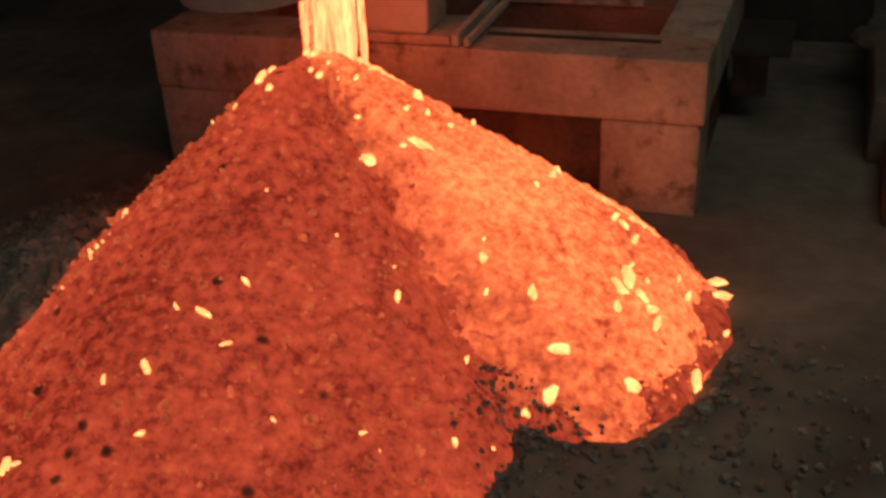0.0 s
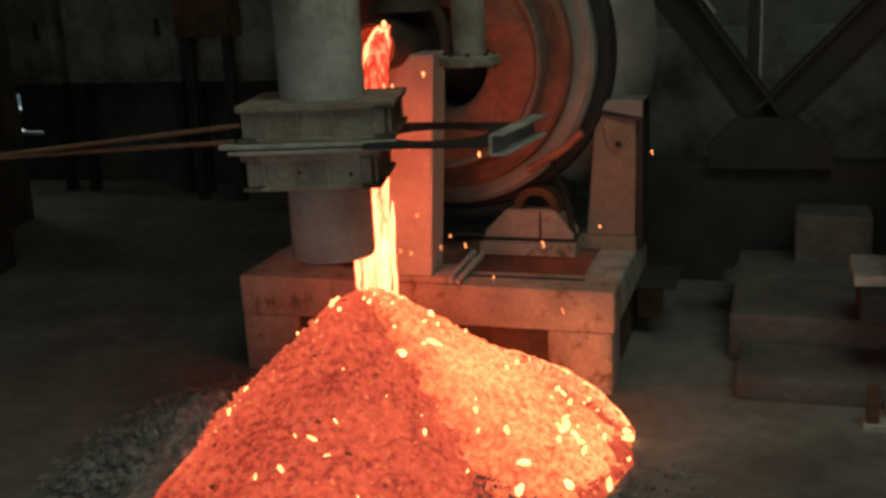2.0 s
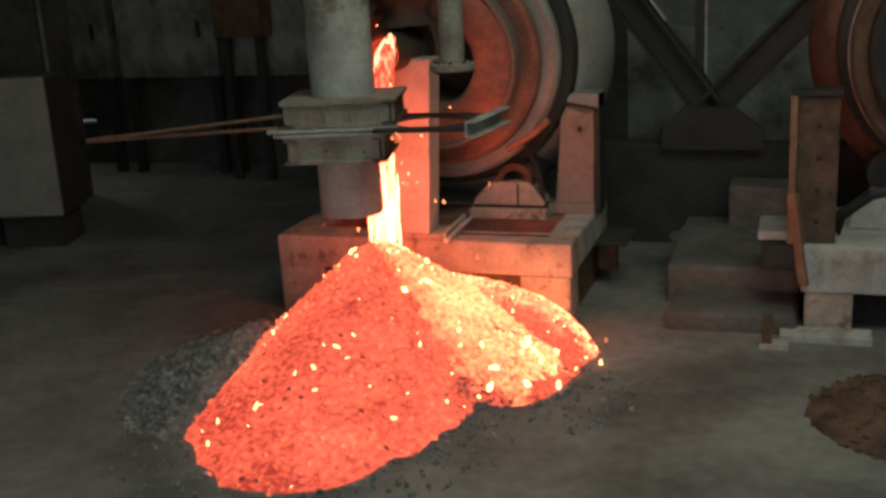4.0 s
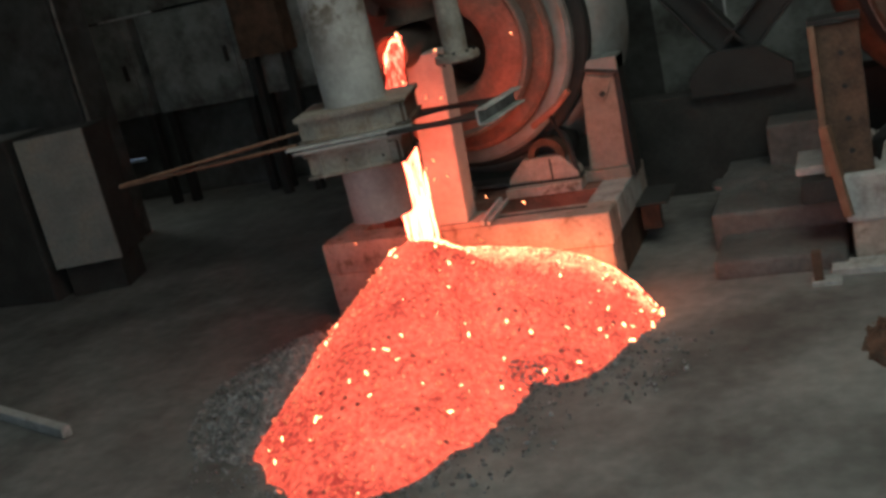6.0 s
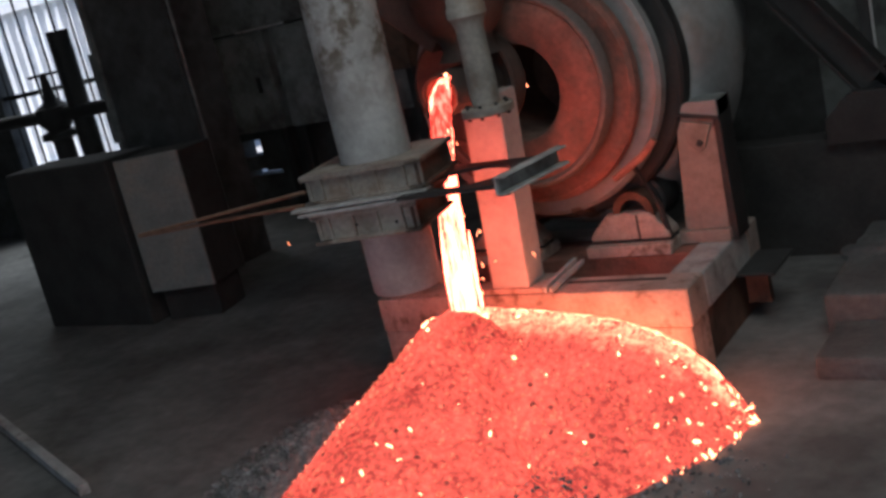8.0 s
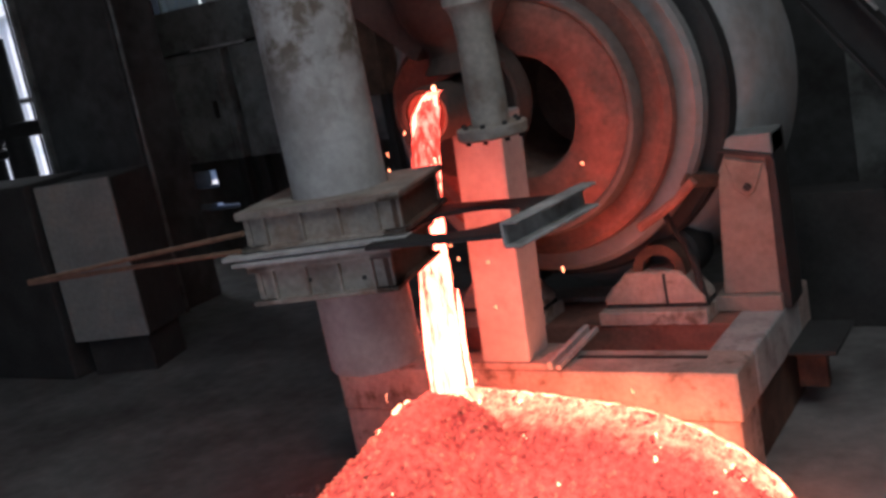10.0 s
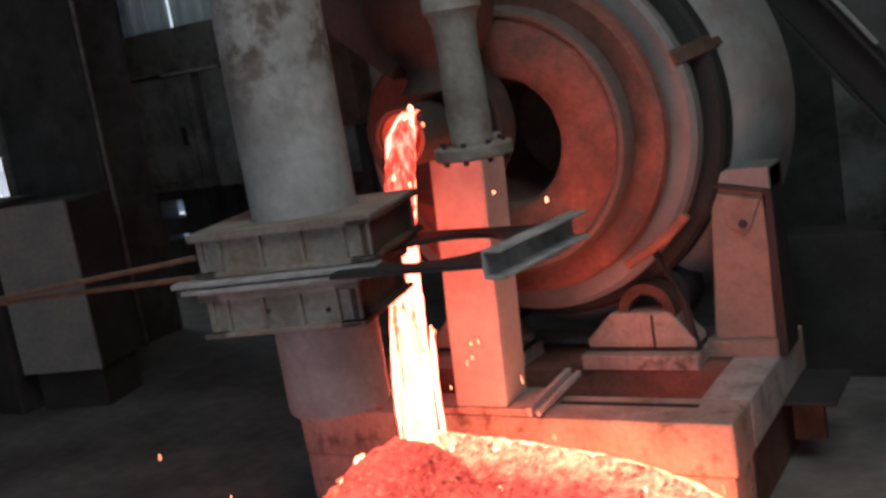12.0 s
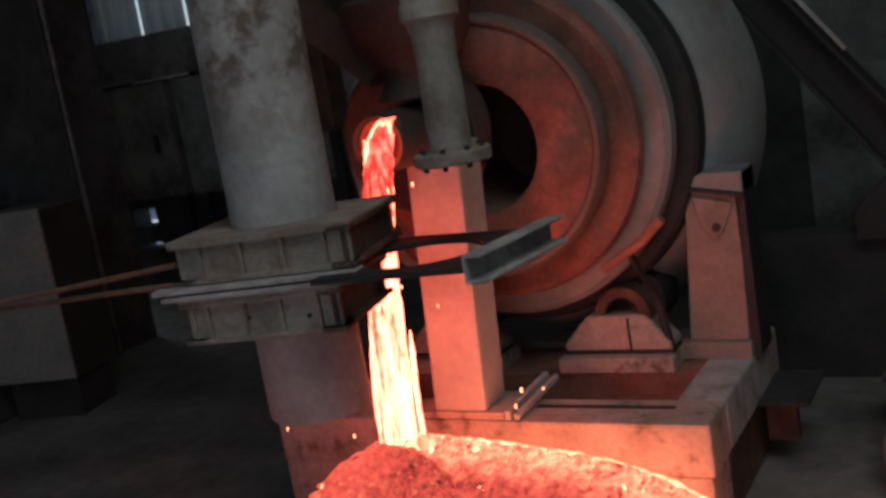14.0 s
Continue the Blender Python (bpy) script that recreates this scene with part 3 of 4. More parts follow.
def bored_plate(bm, cor, z0, z1, cx, cy, rx, ry, n=48):
    """A flat plate with four corners and a round bore."""
    tops = []
    for zz in (z0, z1):
        o, i = [], []
        for k in range(n):
            u = k / n * 4
            q = int(u)
            p = cor[q].lerp(cor[(q + 1) % 4], u - q)
            ang = math.atan2(p.y - cy, p.x - cx)
            o.append(bm.verts.new((p.x, p.y, zz)))
            i.append(bm.verts.new((cx + rx * math.cos(ang), cy + ry * math.sin(ang), zz)))
        tops.append((o, i))
    for k in range(n):
        j = (k + 1) % n
        for o, i in tops:
            bm.faces.new((o[k], o[j], i[j], i[k]))
        for side in (0, 1):
            bm.faces.new((tops[0][side][k], tops[0][side][j], tops[1][side][j], tops[1][side][k]))
    return bm


def build_collar():
    c = thing("hanging_pipe", "dusty pale round duct hanging from the roof, open below", "duct")
    X, Y, R = 0.73, -0.685, 0.128
    part("tube", upright_lathe([(0.705, R - 0.012), (0.70, R - 0.004), (0.708, R), (1.0, R), (5.0, R), (5.0, R - 0.012)], X, Y, 56), PIPE, c, "", True)
    part("inner", upright_lathe([(0.705, R - 0.012), (1.2, R - 0.013)], X, Y, 40), BLACK, c, "", True)
    g = thing("pipe_clamp", "stacked steel channel clamp round the hanging duct", "clamp", pose(X, Y, 0, 0, 0, 13.3))
    for z, h, x0, x1, y0, y1 in ((1.085, 0.098, -0.222, 0.235, -0.192, 0.165), (0.944, 0.10, -0.215, 0.19, -0.205, 0.15)):
        a, b, e, f = Vector((x0, y0, z)), Vector((x1, y0, z)), Vector((x1, y1, z)), Vector((x0, y1, z))
        part("front_channel", channel_run(a, b, h, 0.06, (0, -1, 0)), CHANNEL, g)
        # only this side is brown-red, standing in for the red light on it
        part("side_channel", channel_run(b, e, h, 0.06, (1, 0, 0)), RUST, g, "side channel with red light put into its colour")
        part("back_channel", channel_run(e, f, h, 0.06, (0, 1, 0)), CHANNEL, g)
        part("side_channel", channel_run(f, a, h, 0.06, (-1, 0, 0)), CHANNEL, g)
        part("cover_plate", bored_plate(bmesh.new(), [a, b, e, f], z + h, z + h + 0.007, 0, 0, R + 0.004, R + 0.004), CHANNEL, g, "plate with a bore for the duct")
        for k in range(4):
            x = x0 + (x1 - x0) * (k + 0.7) / 4.4
            part("web_stiffener", box(x, x + 0.006, y0 + 0.004, y0 + 0.02, z + 0.012, z + h - 0.012, 0), CHANNEL, g)
    for x, z in ((-0.05, 0.995), (0.1, 0.985)):
        part("bolt", lathe([(0.008, 0.0), (0.008, 0.006), (0.014, 0.006)], 8, Matrix.Translation((x, -0.2, z))), BLACK, g)
    part("lip", box(-0.275, 0.24, -0.212, -0.165, 1.070, 1.082, 0.002), PALE, g, "pale lip plate")
    part("lip", box(-0.25, 0.225, -0.216, -0.165, 1.053, 1.064, 0.002), PALE, g, "pale lip plate")
    # slide plate with a round cut-out and an angle at its end
    s = thing("slide_plate", "dark steel slide plate with a round cut-out and an end channel", "plate")
    cor = [Vector((0.93, -0.90, 0)), Vector((1.293, -0.86, 0)), Vector((1.325, -0.48, 0)), Vector((0.90, -0.47, 0))]
    part("plate", bored_plate(bmesh.new(), cor, 1.066, 1.078, 1.085, -0.68, 0.15, 0.14), BLACK, s)
    bm = beam((1.293, -0.862, 1.073), (1.327, -0.48, 1.073), 0.008, 0.062)
    beam((1.315, -0.862, 1.101), (1.349, -0.48, 1.101), 0.045, 0.008, bm=bm)
    beam((1.315, -0.862, 1.045), (1.349, -0.48, 1.045), 0.045, 0.008, bm=bm)
    part("end_channel", bm, PALE, s, "pale end channel")
    part("pull_rod", rod([(0.56, -0.905, 1.135), (0.1, -0.90, 1.085), (-0.37, -0.892, 1.033)], 0.007), ROD, s)
    part("pull_rod", rod([(0.54, -0.91, 1.088), (0.1, -0.885, 1.058), (-0.37, -0.892, 1.028)], 0.007), ROD, s)


# ---------------------------------------------------------------- slag
APEX = Vector((0.685, -0.415, 0.53))
# outline of the heap on the floor: bearing in degrees and reach in metres
REACH = [(-180, 0.48), (-150, 0.59), (-125, 0.84), (-107, 1.13), (-98, 1.27), (-91, 1.36), (-82, 1.38), (-74, 1.32), (-64, 1.13), (-52, 0.97), (-45, 0.88), (-40, 0.79), (-36, 0.90), (-31, 0.96), (-24, 0.97), (-12, 0.96), (0, 0.93), (14, 0.84), (28, 0.70), (45, 0.54), (90, 0.40), (135, 0.46), (180, 0.50)]


def reach(deg):
    for (a, r), (b, s) in zip(REACH, REACH[1:]):
        if a <= deg <= b:
            u = (deg - a) / (b - a)
            u = u * u * (3 - 2 * u)
            return r + (s - r) * u
    return 0.6


def profile(deg, u):
    """Height along a bearing: straight slopes, but bulging where the slag runs down to the right."""
    bulge = math.exp(-(((deg + 8) / 26) ** 2))
    straight = (1 - u) * (1.0 + 0.03 * u)
    full = 1 - 0.45 * u - 0.55 * u ** 3.2
    crease = 0.05 * math.exp(-(((deg + 41) / 6) ** 2)) * math.sin(math.pi * min(1, u))
    return max(0.0, straight + (full - straight) * 0.25 * bulge - crease)


def heap_height(x, y):
    dx, dy = x - APEX.x, y - APEX.y
    r, deg = math.hypot(dx, dy), math.degrees(math.atan2(dy, dx))
    return APEX.z * profile(deg, min(1.0, r / reach(deg))) - 0.03 * math.exp(-((r / 0.07) ** 2))


def build_heap():
    bm = bmesh.new()
    n, rings = 260, 110
    rows = []
    for j in range(1, rings + 1):
        row = []
        for k in range(n):
            ang = -math.pi + k * math.tau / n
            R = reach(math.degrees(ang)) * (1 + 0.035 * noise.noise(Vector((math.cos(ang) * 5, math.sin(ang) * 5, 7))) + 0.02 * noise.noise(Vector((math.cos(ang) * 16, math.sin(ang) * 16, 2))))
            u = j / rings
            x, y = APEX.x + R * u * math.cos(ang), APEX.y + R * u * math.sin(ang)
            z = APEX.z * profile(math.degrees(ang), u) - 0.03 * math.exp(-((R * u / 0.07) ** 2))
            p = Vector((x, y, z))
            z += (0.010 * noise.fractal(p * 9, 1.0, 2.0, 3) + 0.007 * noise.noise(p * 42) + 0.004 * noise.noise(p * 90)) * min(1, 8 * (1 - u) + 0.15)
            row.append(bm.verts.new((x, y, z - 0.012 * (u > 0.995))))
        rows.append(row)
    tip = bm.verts.new((APEX.x, APEX.y, APEX.z - 0.03))
    for k in range(n):
        bm.faces.new((tip, rows[0][k], rows[0][(k + 1) % n]))
    for p, q in zip(rows, rows[1:]):
        for k in range(n):
            bm.faces.new((p[k], q[k], q[(k + 1) % n], p[(k + 1) % n]))
    heap = tagged(part("slag_heap", bm, HOT, smooth=False), "glowing red-hot heap of granular slag on the floor", "slag heap")
    return heap


def chunk_mesh(name, mat, seed, size):
    rnd = random.Random(seed)
    bm = bmesh.new()
    bmesh.ops.create_icosphere(bm, subdivisions=1, radius=size)
    for v in bm.verts:
        v.co *= 0.7 + 0.6 * rnd.random()
    me = bpy.data.meshes.new(name)
    bm.to_mesh(me)
    bm.free()
    me.materials.append(mat)
    return me


def scatter(name, mat, label, count, place, lo, hi, seed):
    """Many loose grains in one mesh."""
    rnd = random.Random(seed)
    base = np.array([(1, 0, 0), (-1, 0, 0), (0, 1, 0), (0, -1, 0), (0, 0, 1), (0, 0, -1)], float)
    tri = np.array([(0, 2, 4), (2, 1, 4), (1, 3, 4), (3, 0, 4), (2, 0, 5), (1, 2, 5), (3, 1, 5), (0, 3, 5)])
    V, F = [], []
    for i in range(count):
        x, y, z = place(rnd)
        s = lo + (hi - lo) * rnd.random() ** 3
        q = Euler((rnd.random() * 6, rnd.random() * 6, rnd.random() * 6)).to_matrix()
        k = base * (np.array([0.6 + 0.8 * rnd.random() for _ in range(6)])[:, None]) * s
        V.append(k @ np.array(q).T + (x, y, z))
        F.append(tri + 6 * i)
    me = bpy.data.meshes.new(name)
    me.from_pydata(np.concatenate(V).tolist(), [], np.concatenate(F).tolist())
    me.materials.append(mat)
    return tagged(new(name, me), label, "slag", kind="stuff")


def on_heap(rnd, a0=-180, a1=180, u0=0.05, u1=1.0):
    a = a0 + (a1 - a0) * rnd.random()
    u = math.sqrt(u0 * u0 + (u1 * u1 - u0 * u0) * rnd.random())
    R = reach(a) * u
    x, y = APEX.x + R * math.cos(radians(a)), APEX.y + R * math.sin(radians(a))
    return x, y, heap_height(x, y)


# growth of the lobe: time, and its shift along x, y and z
GROW = [(0, -0.16, -0.02, -0.17), (1.5, -0.12, -0.01, -0.15), (2.5, -0.09, 0, -0.135), (5, -0.05, 0, -0.085), (6.5, -0.03, 0, -0.04), (7.5, -0.01, 0, -0.012), (10.5, 0, 0, 0.0), (14, 0, 0, 0.012)]


def grown(t):
    for (a, *p), (b, *q) in zip(GROW, GROW[1:]):
        if t <= b:
            return Vector(p).lerp(Vector(q), max(0.0, t - a) / (b - a))
    return Vector(GROW[-1][1:])


LOBE_A, LOBE_B = Vector((0.70, -0.36, 0)), Vector((1.80, -0.30, 0))
LOBE_WAY = (LOBE_B - LOBE_A).normalized()
LOBE_SIDE = Vector((-LOBE_WAY.y, LOBE_WAY.x, 0))
LOBE_LEN = (LOBE_B - LOBE_A).length


def lobe_point(u, w):
    """A place on the right-hand lobe: u along it, w across it from -1 (towards the camera) to 1."""
    ridge = 0.495 * (1 - 0.20 * u - 0.80 * u ** 6) + 0.010 * math.sin(5 * u + 1)
    near, far = 0.16 + 0.60 * math.sin(math.pi * min(1, 0.12 + 0.66 * u)) * (1 - 0.5 * u ** 3), 0.10 + 0.20 * math.sin(math.pi * min(1, 0.1 + 0.75 * u))
    reach_w = near if w < 0 else far
    cap = math.sqrt(max(0.0, 1 - max(0.0, (u - 0.72) / 0.30) ** 2))
    p = LOBE_A + LOBE_WAY * (u * LOBE_LEN) + LOBE_SIDE * (w * reach_w * cap)
    p.z = ridge * (1 - abs(w) ** (1.12 if w < 0 else 1.5)) - 0.10 * abs(w) ** 6 - 0.02
    return p


def build_fresh():
    """Fresh slag sliding down the flank at the start; the growing lobe then buries it."""
    f = thing("fresh_slag", "pale orange-hot fresh slag on the flank of the heap", "slag")
    bm = bmesh.new()
    grid = []
    n, m = 90, 64
    for i in range(n + 1):
        u = 0.04 + 0.96 * i / n
        row = []
        for j in range(m + 1):
            t = j / m
            lo = -44 + 5 * noise.noise(Vector((u * 5, 2, 4))) + 4 * noise.noise(Vector((u * 19, 7, 3)))
            a = lo + (24 - lo) * t
            R = reach(a) * u
            x, y = APEX.x + R * math.cos(radians(a)), APEX.y + R * math.sin(radians(a))
            p = Vector((x, y, heap_height(x, y)))
            edge = min(1, 6 * t, 8 * (1 - u))
            row.append(bm.verts.new((x, y, p.z + 0.024 * edge - 0.008 + (0.010 * noise.noise(p * 30) + 0.008 * noise.noise(p * 70)) * edge)))
        grid.append(row)
    for p, q in zip(grid, grid[1:]):
        for j in range(m):
            bm.faces.new((p[j], q[j], q[j + 1], p[j + 1]))
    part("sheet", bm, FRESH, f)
    rnd = random.Random(77)
    base = [chunk_mesh("ember", EMBER, s + 60, 0.015) for s in range(5)]
    for k in range(40):
        x, y, z = on_heap(rnd, -40, 12, 0.2, 1.0)
        ob = new("ember", base[k % 5])
        ob.parent = f
        s = 0.38 + 0.8 * rnd.random() ** 2
        ob.matrix_basis = Matrix.Translation((x, y, z + 0.016)) @ pose(0, 0, 0, 360 * rnd.random(), 30 * rnd.random(), 360 * rnd.random()) @ Matrix.Diagonal((s * 0.8, s * 1.9, s * 0.8, 1))
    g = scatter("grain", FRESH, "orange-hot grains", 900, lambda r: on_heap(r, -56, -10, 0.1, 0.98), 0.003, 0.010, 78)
    g.parent = f
    del g["category"]
    return f


def build_lobe():
    """The lobe of fresh slag on the right; it grows outwards and upwards as the stream feeds it."""
    lobe = thing("slag_lobe", "glowing lobe of fresh slag running out from the heap", "slag heap")
    bm = bmesh.new()
    n, m = 150, 110
    grid = []
    for i in range(n + 1):
        u = 1.02 * i / n
        row = []
        for j in range(m + 1):
            w = -1.08 + 2.16 * j / m
            p = lobe_point(u, w)
            k = 0.010 * noise.fractal(p * 9, 1.0, 2.0, 3) + 0.007 * noise.noise(p * 42) + 0.004 * noise.noise(p * 90)
            row.append(bm.verts.new((p.x + k * 0.5, p.y + 0.5 * k, p.z + k)))
        grid.append(row)
    for p, q in zip(grid, grid[1:]):
        for j in range(m):
            bm.faces.new((p[j], q[j], q[j + 1], p[j + 1]))
    part("body", bm, HOT, lobe)
    # bright fresh slag sliding along the ridge, a thin uneven sheet
    bm = bmesh.new()
    grid = []
    n, m = 110, 34
    for i in range(n + 1):
        u = 0.985 * i / n
        row = []
        for j in range(m + 1):
            t = j / m
            lo = -0.09 + 0.03 * u - 0.05 * noise.noise(Vector((u * 7, 3, 1))) - 0.04 * noise.noise(Vector((u * 26, 1, 5)))
            w = lo + (0.82 - lo) * t
            edge = min(1, 5 * t, 5 * (1 - t), 10 * (1 - u))
            p = lobe_point(u, w)
            row.append(bm.verts.new((p.x, p.y, p.z + 0.026 * edge - 0.010 + 0.007 * noise.noise(p * 32) * edge + 0.004 * noise.noise(p * 80))))
        grid.append(row)
    for p, q in zip(grid, grid[1:]):
        for j in range(m):
            bm.faces.new((p[j], q[j], q[j + 1], p[j + 1]))
    part("flow", bm, FLOW, lobe, "yellow-hot fresh slag on the ridge")
    bm = bmesh.new()
    grid = []
    n, m = 130, 60
    for i in range(n + 1):
        u = 0.99 * i / n
        row = []
        for j in range(m + 1):
            t = j / m
            lo = -0.66 + 0.08 * u - 0.16 * noise.noise(Vector((u * 6, 8, 1))) - 0.07 * noise.noise(Vector((u * 22, 6, 5)))
            w = lo + (0.9 - lo) * t
            edge = min(1, 4 * t, 5 * (1 - t), 10 * (1 - u))
            p = lobe_point(u, w)
            row.append(bm.verts.new((p.x, p.y, p.z + 0.018 * edge - 0.010 + 0.010 * noise.noise(p * 30) * edge + 0.008 * noise.noise(p * 75))))
        grid.append(row)
    for p, q in zip(grid, grid[1:]):
        for j in range(m):
            bm.faces.new((p[j], q[j], q[j + 1], p[j + 1]))
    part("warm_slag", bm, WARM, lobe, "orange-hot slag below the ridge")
    rnd = random.Random(21)
    base = [chunk_mesh("ember", EMBER, s + 30, 0.012) for s in range(6)]
    for k in range(96):
        u, w = (0.72 + 0.28 * rnd.random() ** 0.6, -0.95 + 1.2 * rnd.random()) if k < 46 else (0.1 + 0.88 * rnd.random(), -0.85 + 0.95 * rnd.random())
        p = lobe_point(u, w)
        if p.z < 0.012:
            p.z = 0.012
        ob = new("ember", base[k % 6])
        ob.parent = lobe
        s = 0.22 + 0.62 * rnd.random() ** 2.2
        ob.matrix_basis = Matrix.Translation(p + Vector((0, 0, 0.004))) @ pose(0, 0, 0, 360 * rnd.random(), 30 * rnd.random(), 360 * rnd.random()) @ Matrix.Diagonal((s * 0.8, s * 2.1, s * 0.7, 1))

    def spread(r):
        p = lobe_point(r.random(), -1 + 1.9 * r.random())
        return p.x, p.y, p.z
    def bright(r):
        p = lobe_point(0.02 + 0.96 * r.random(), -0.08 - 0.62 * r.random() ** 2.4)
        return p.x, p.y, p.z + 0.004
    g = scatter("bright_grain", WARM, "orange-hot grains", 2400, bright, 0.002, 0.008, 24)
    g.parent = lobe
    del g["category"]
    g = scatter("grain", GRAIN, "red-hot grains", 2600, spread, 0.004, 0.013, 23)
    g.parent = lobe
    del g["category"]
    return lobe


def build_gravel():
    # cooled slag beside the heap
    bm = bmesh.new()
    n, rings = 120, 40
    rows = []
    cx, cy = 0.23, -0.76
    for j in range(rings + 1):
        u = j / rings
        row = []
        for k in range(n):
            a = k * math.tau / n
            R = 0.62 * (1 + 0.12 * noise.noise(Vector((math.cos(a) * 3, math.sin(a) * 3, 4))))
            x, y = cx + 0.62 * R * u * math.cos(a) - 0.12 * R * u * math.sin(a), cy + 1.15 * R * u * math.sin(a)
            z = 0.20 * (1 - u) ** 1.15 + 0.014 * noise.noise(Vector((x * 28, y * 28, 2))) + 0.008 * noise.noise(Vector((x * 70, y * 70, 2)))
            row.append(bm.verts.new((x, y, z * min(1, 10 * (1 - u) + 0.05) - 0.01 * (u > 0.99))))
        rows.append(row)
    for p, q in zip(rows, rows[1:]):
        for k in range(n):
            bm.faces.new((p[k], q[k], q[(k + 1) % n], p[(k + 1) % n]))
    tagged(part("gravel_heap", bm, GRAVEL), "dark grey cooled slag gravel beside the hot heap", "gravel")

    def left(rnd):
        a, r = rnd.random() * math.tau, rnd.random() ** 0.5
        x, y = 0.2 + 0.46 * r * math.cos(a), -0.76 + 0.72 * r * math.sin(a)
        d = math.hypot((x - cx) / 0.40, (y - cy) / 0.70)
        return x, y, max(0.0, 0.20 * max(0, 1 - d) ** 1.15)
    scatter("loose_gravel", GRAVEL, "loose grains of cooled slag", 3200, left, 0.005, 0.024, 5)

    def apron(rnd):
        a = -170 + 165 * rnd.random()
        R = reach(a) + 0.02 + 0.35 * rnd.random() ** 2.2
        return APEX.x + R * math.cos(radians(a)), APEX.y + R * math.sin(radians(a)), 0.003
    scatter("scattered_grains", GRAVEL, "cold grains strewn round the heap", 1500, apron, 0.003, 0.016, 6)

    def notch(rnd):
        a = -41.5 + 11 * (rnd.random() - 0.5) * (1.6 - rnd.random())
        u = 0.86 + 0.2 * rnd.random()
        R = reach(a) * u
        x, y = APEX.x + R * math.cos(radians(a)), APEX.y + R * math.sin(radians(a))
        return x, y, max(0.0, heap_height(x, y)) + 0.004
    scatter("cold_crust", GRAVEL, "cold dark grains in the notch of the heap", 340, notch, 0.003, 0.011, 7)

    def right(rnd):
        a, r = rnd.random() * math.tau, rnd.random() ** 0.6
        return 2.98 + 0.45 * r * math.cos(a), -0.74 + 0.42 * r * math.sin(a), 0.16 * (1 - r)
    bm = bmesh.new()
    rows = []
    for j in range(25):
        u = j / 24
        rows.append([bm.verts.new((2.98 + 0.45 * u * math.cos(k * math.tau / 80), -0.74 + 0.42 * u * math.sin(k * math.tau / 80), 0.16 * (1 - u) + 0.012 * noise.noise(Vector((u * 20 * math.cos(k), u * 20 * math.sin(k), 1))) - 0.012 * (j == 24))) for k in range(80)])
    for p, q in zip(rows, rows[1:]):
        for k in range(80):
            bm.faces.new((p[k], q[k], q[(k + 1) % 80], p[(k + 1) % 80]))
    tagged(part("gravel_heap", bm, RUST), "small brown heap of cooled slag on the floor", "gravel")
    scatter("loose_gravel", RUST, "loose brown grains of cooled slag", 900, right, 0.006, 0.02, 8)


STREAM_TOP, STREAM_END = Vector((0.732, -0.13, 1.36)), Vector((0.715, -0.36, 0.43))


def stream_axis(u):
    # falls from the throat, at first outwards
    x = STREAM_TOP.x + (STREAM_END.x - STREAM_TOP.x) * u ** 0.55
    y = STREAM_TOP.y + (STREAM_END.y - STREAM_TOP.y) * u ** 0.5
    return Vector((x, y, STREAM_TOP.z + (STREAM_END.z - STREAM_TOP.z) * u))


def strand(u0, u1, side, front, w0, w1, seed):
    """One ragged tongue of the stream."""
    bm = bmesh.new()
    n, rings = 28, 110
    rows = []
    for j in range(rings + 1):
        t = j / rings
        u = u0 + (u1 - u0) * t
        c = stream_axis(u)
        taper = min(1, 0.25 + 5 * t, 0.3 + 4 * (1 - t)) if u1 < 1 or u0 > 0 else min(1, 0.6 + 6 * t)
        w = (w0 + (w1 - w0) * u) * taper * (1 + 0.10 * noise.noise(Vector((seed, 3, u * 9))))
        sx = side * (0.45 + 0.5 * u) + 0.006 * noise.noise(Vector((seed * 3, 1, u * 6)))
        row = []
        for k in range(n):
            a = k * math.tau / n
            q = 1 + 0.25 * noise.noise(Vector((math.cos(a) * 2.2 + seed, math.sin(a) * 2.2, u * 6))) + 0.13 * noise.noise(Vector((math.cos(a) * 6, math.sin(a) * 6 + seed, u * 30)))
            row.append(bm.verts.new((c.x + sx + w * q * math.cos(a), c.y - front + 0.72 * w * q * math.sin(a), c.z)))
        rows.append(row)
    for p, q in zip(rows, rows[1:]):
        for k in range(n):
            bm.faces.new((p[k], q[k], q[(k + 1) % n], p[(k + 1) % n]))
    bm.faces.new(rows[0]), bm.faces.new(rows[-1])
    return bm


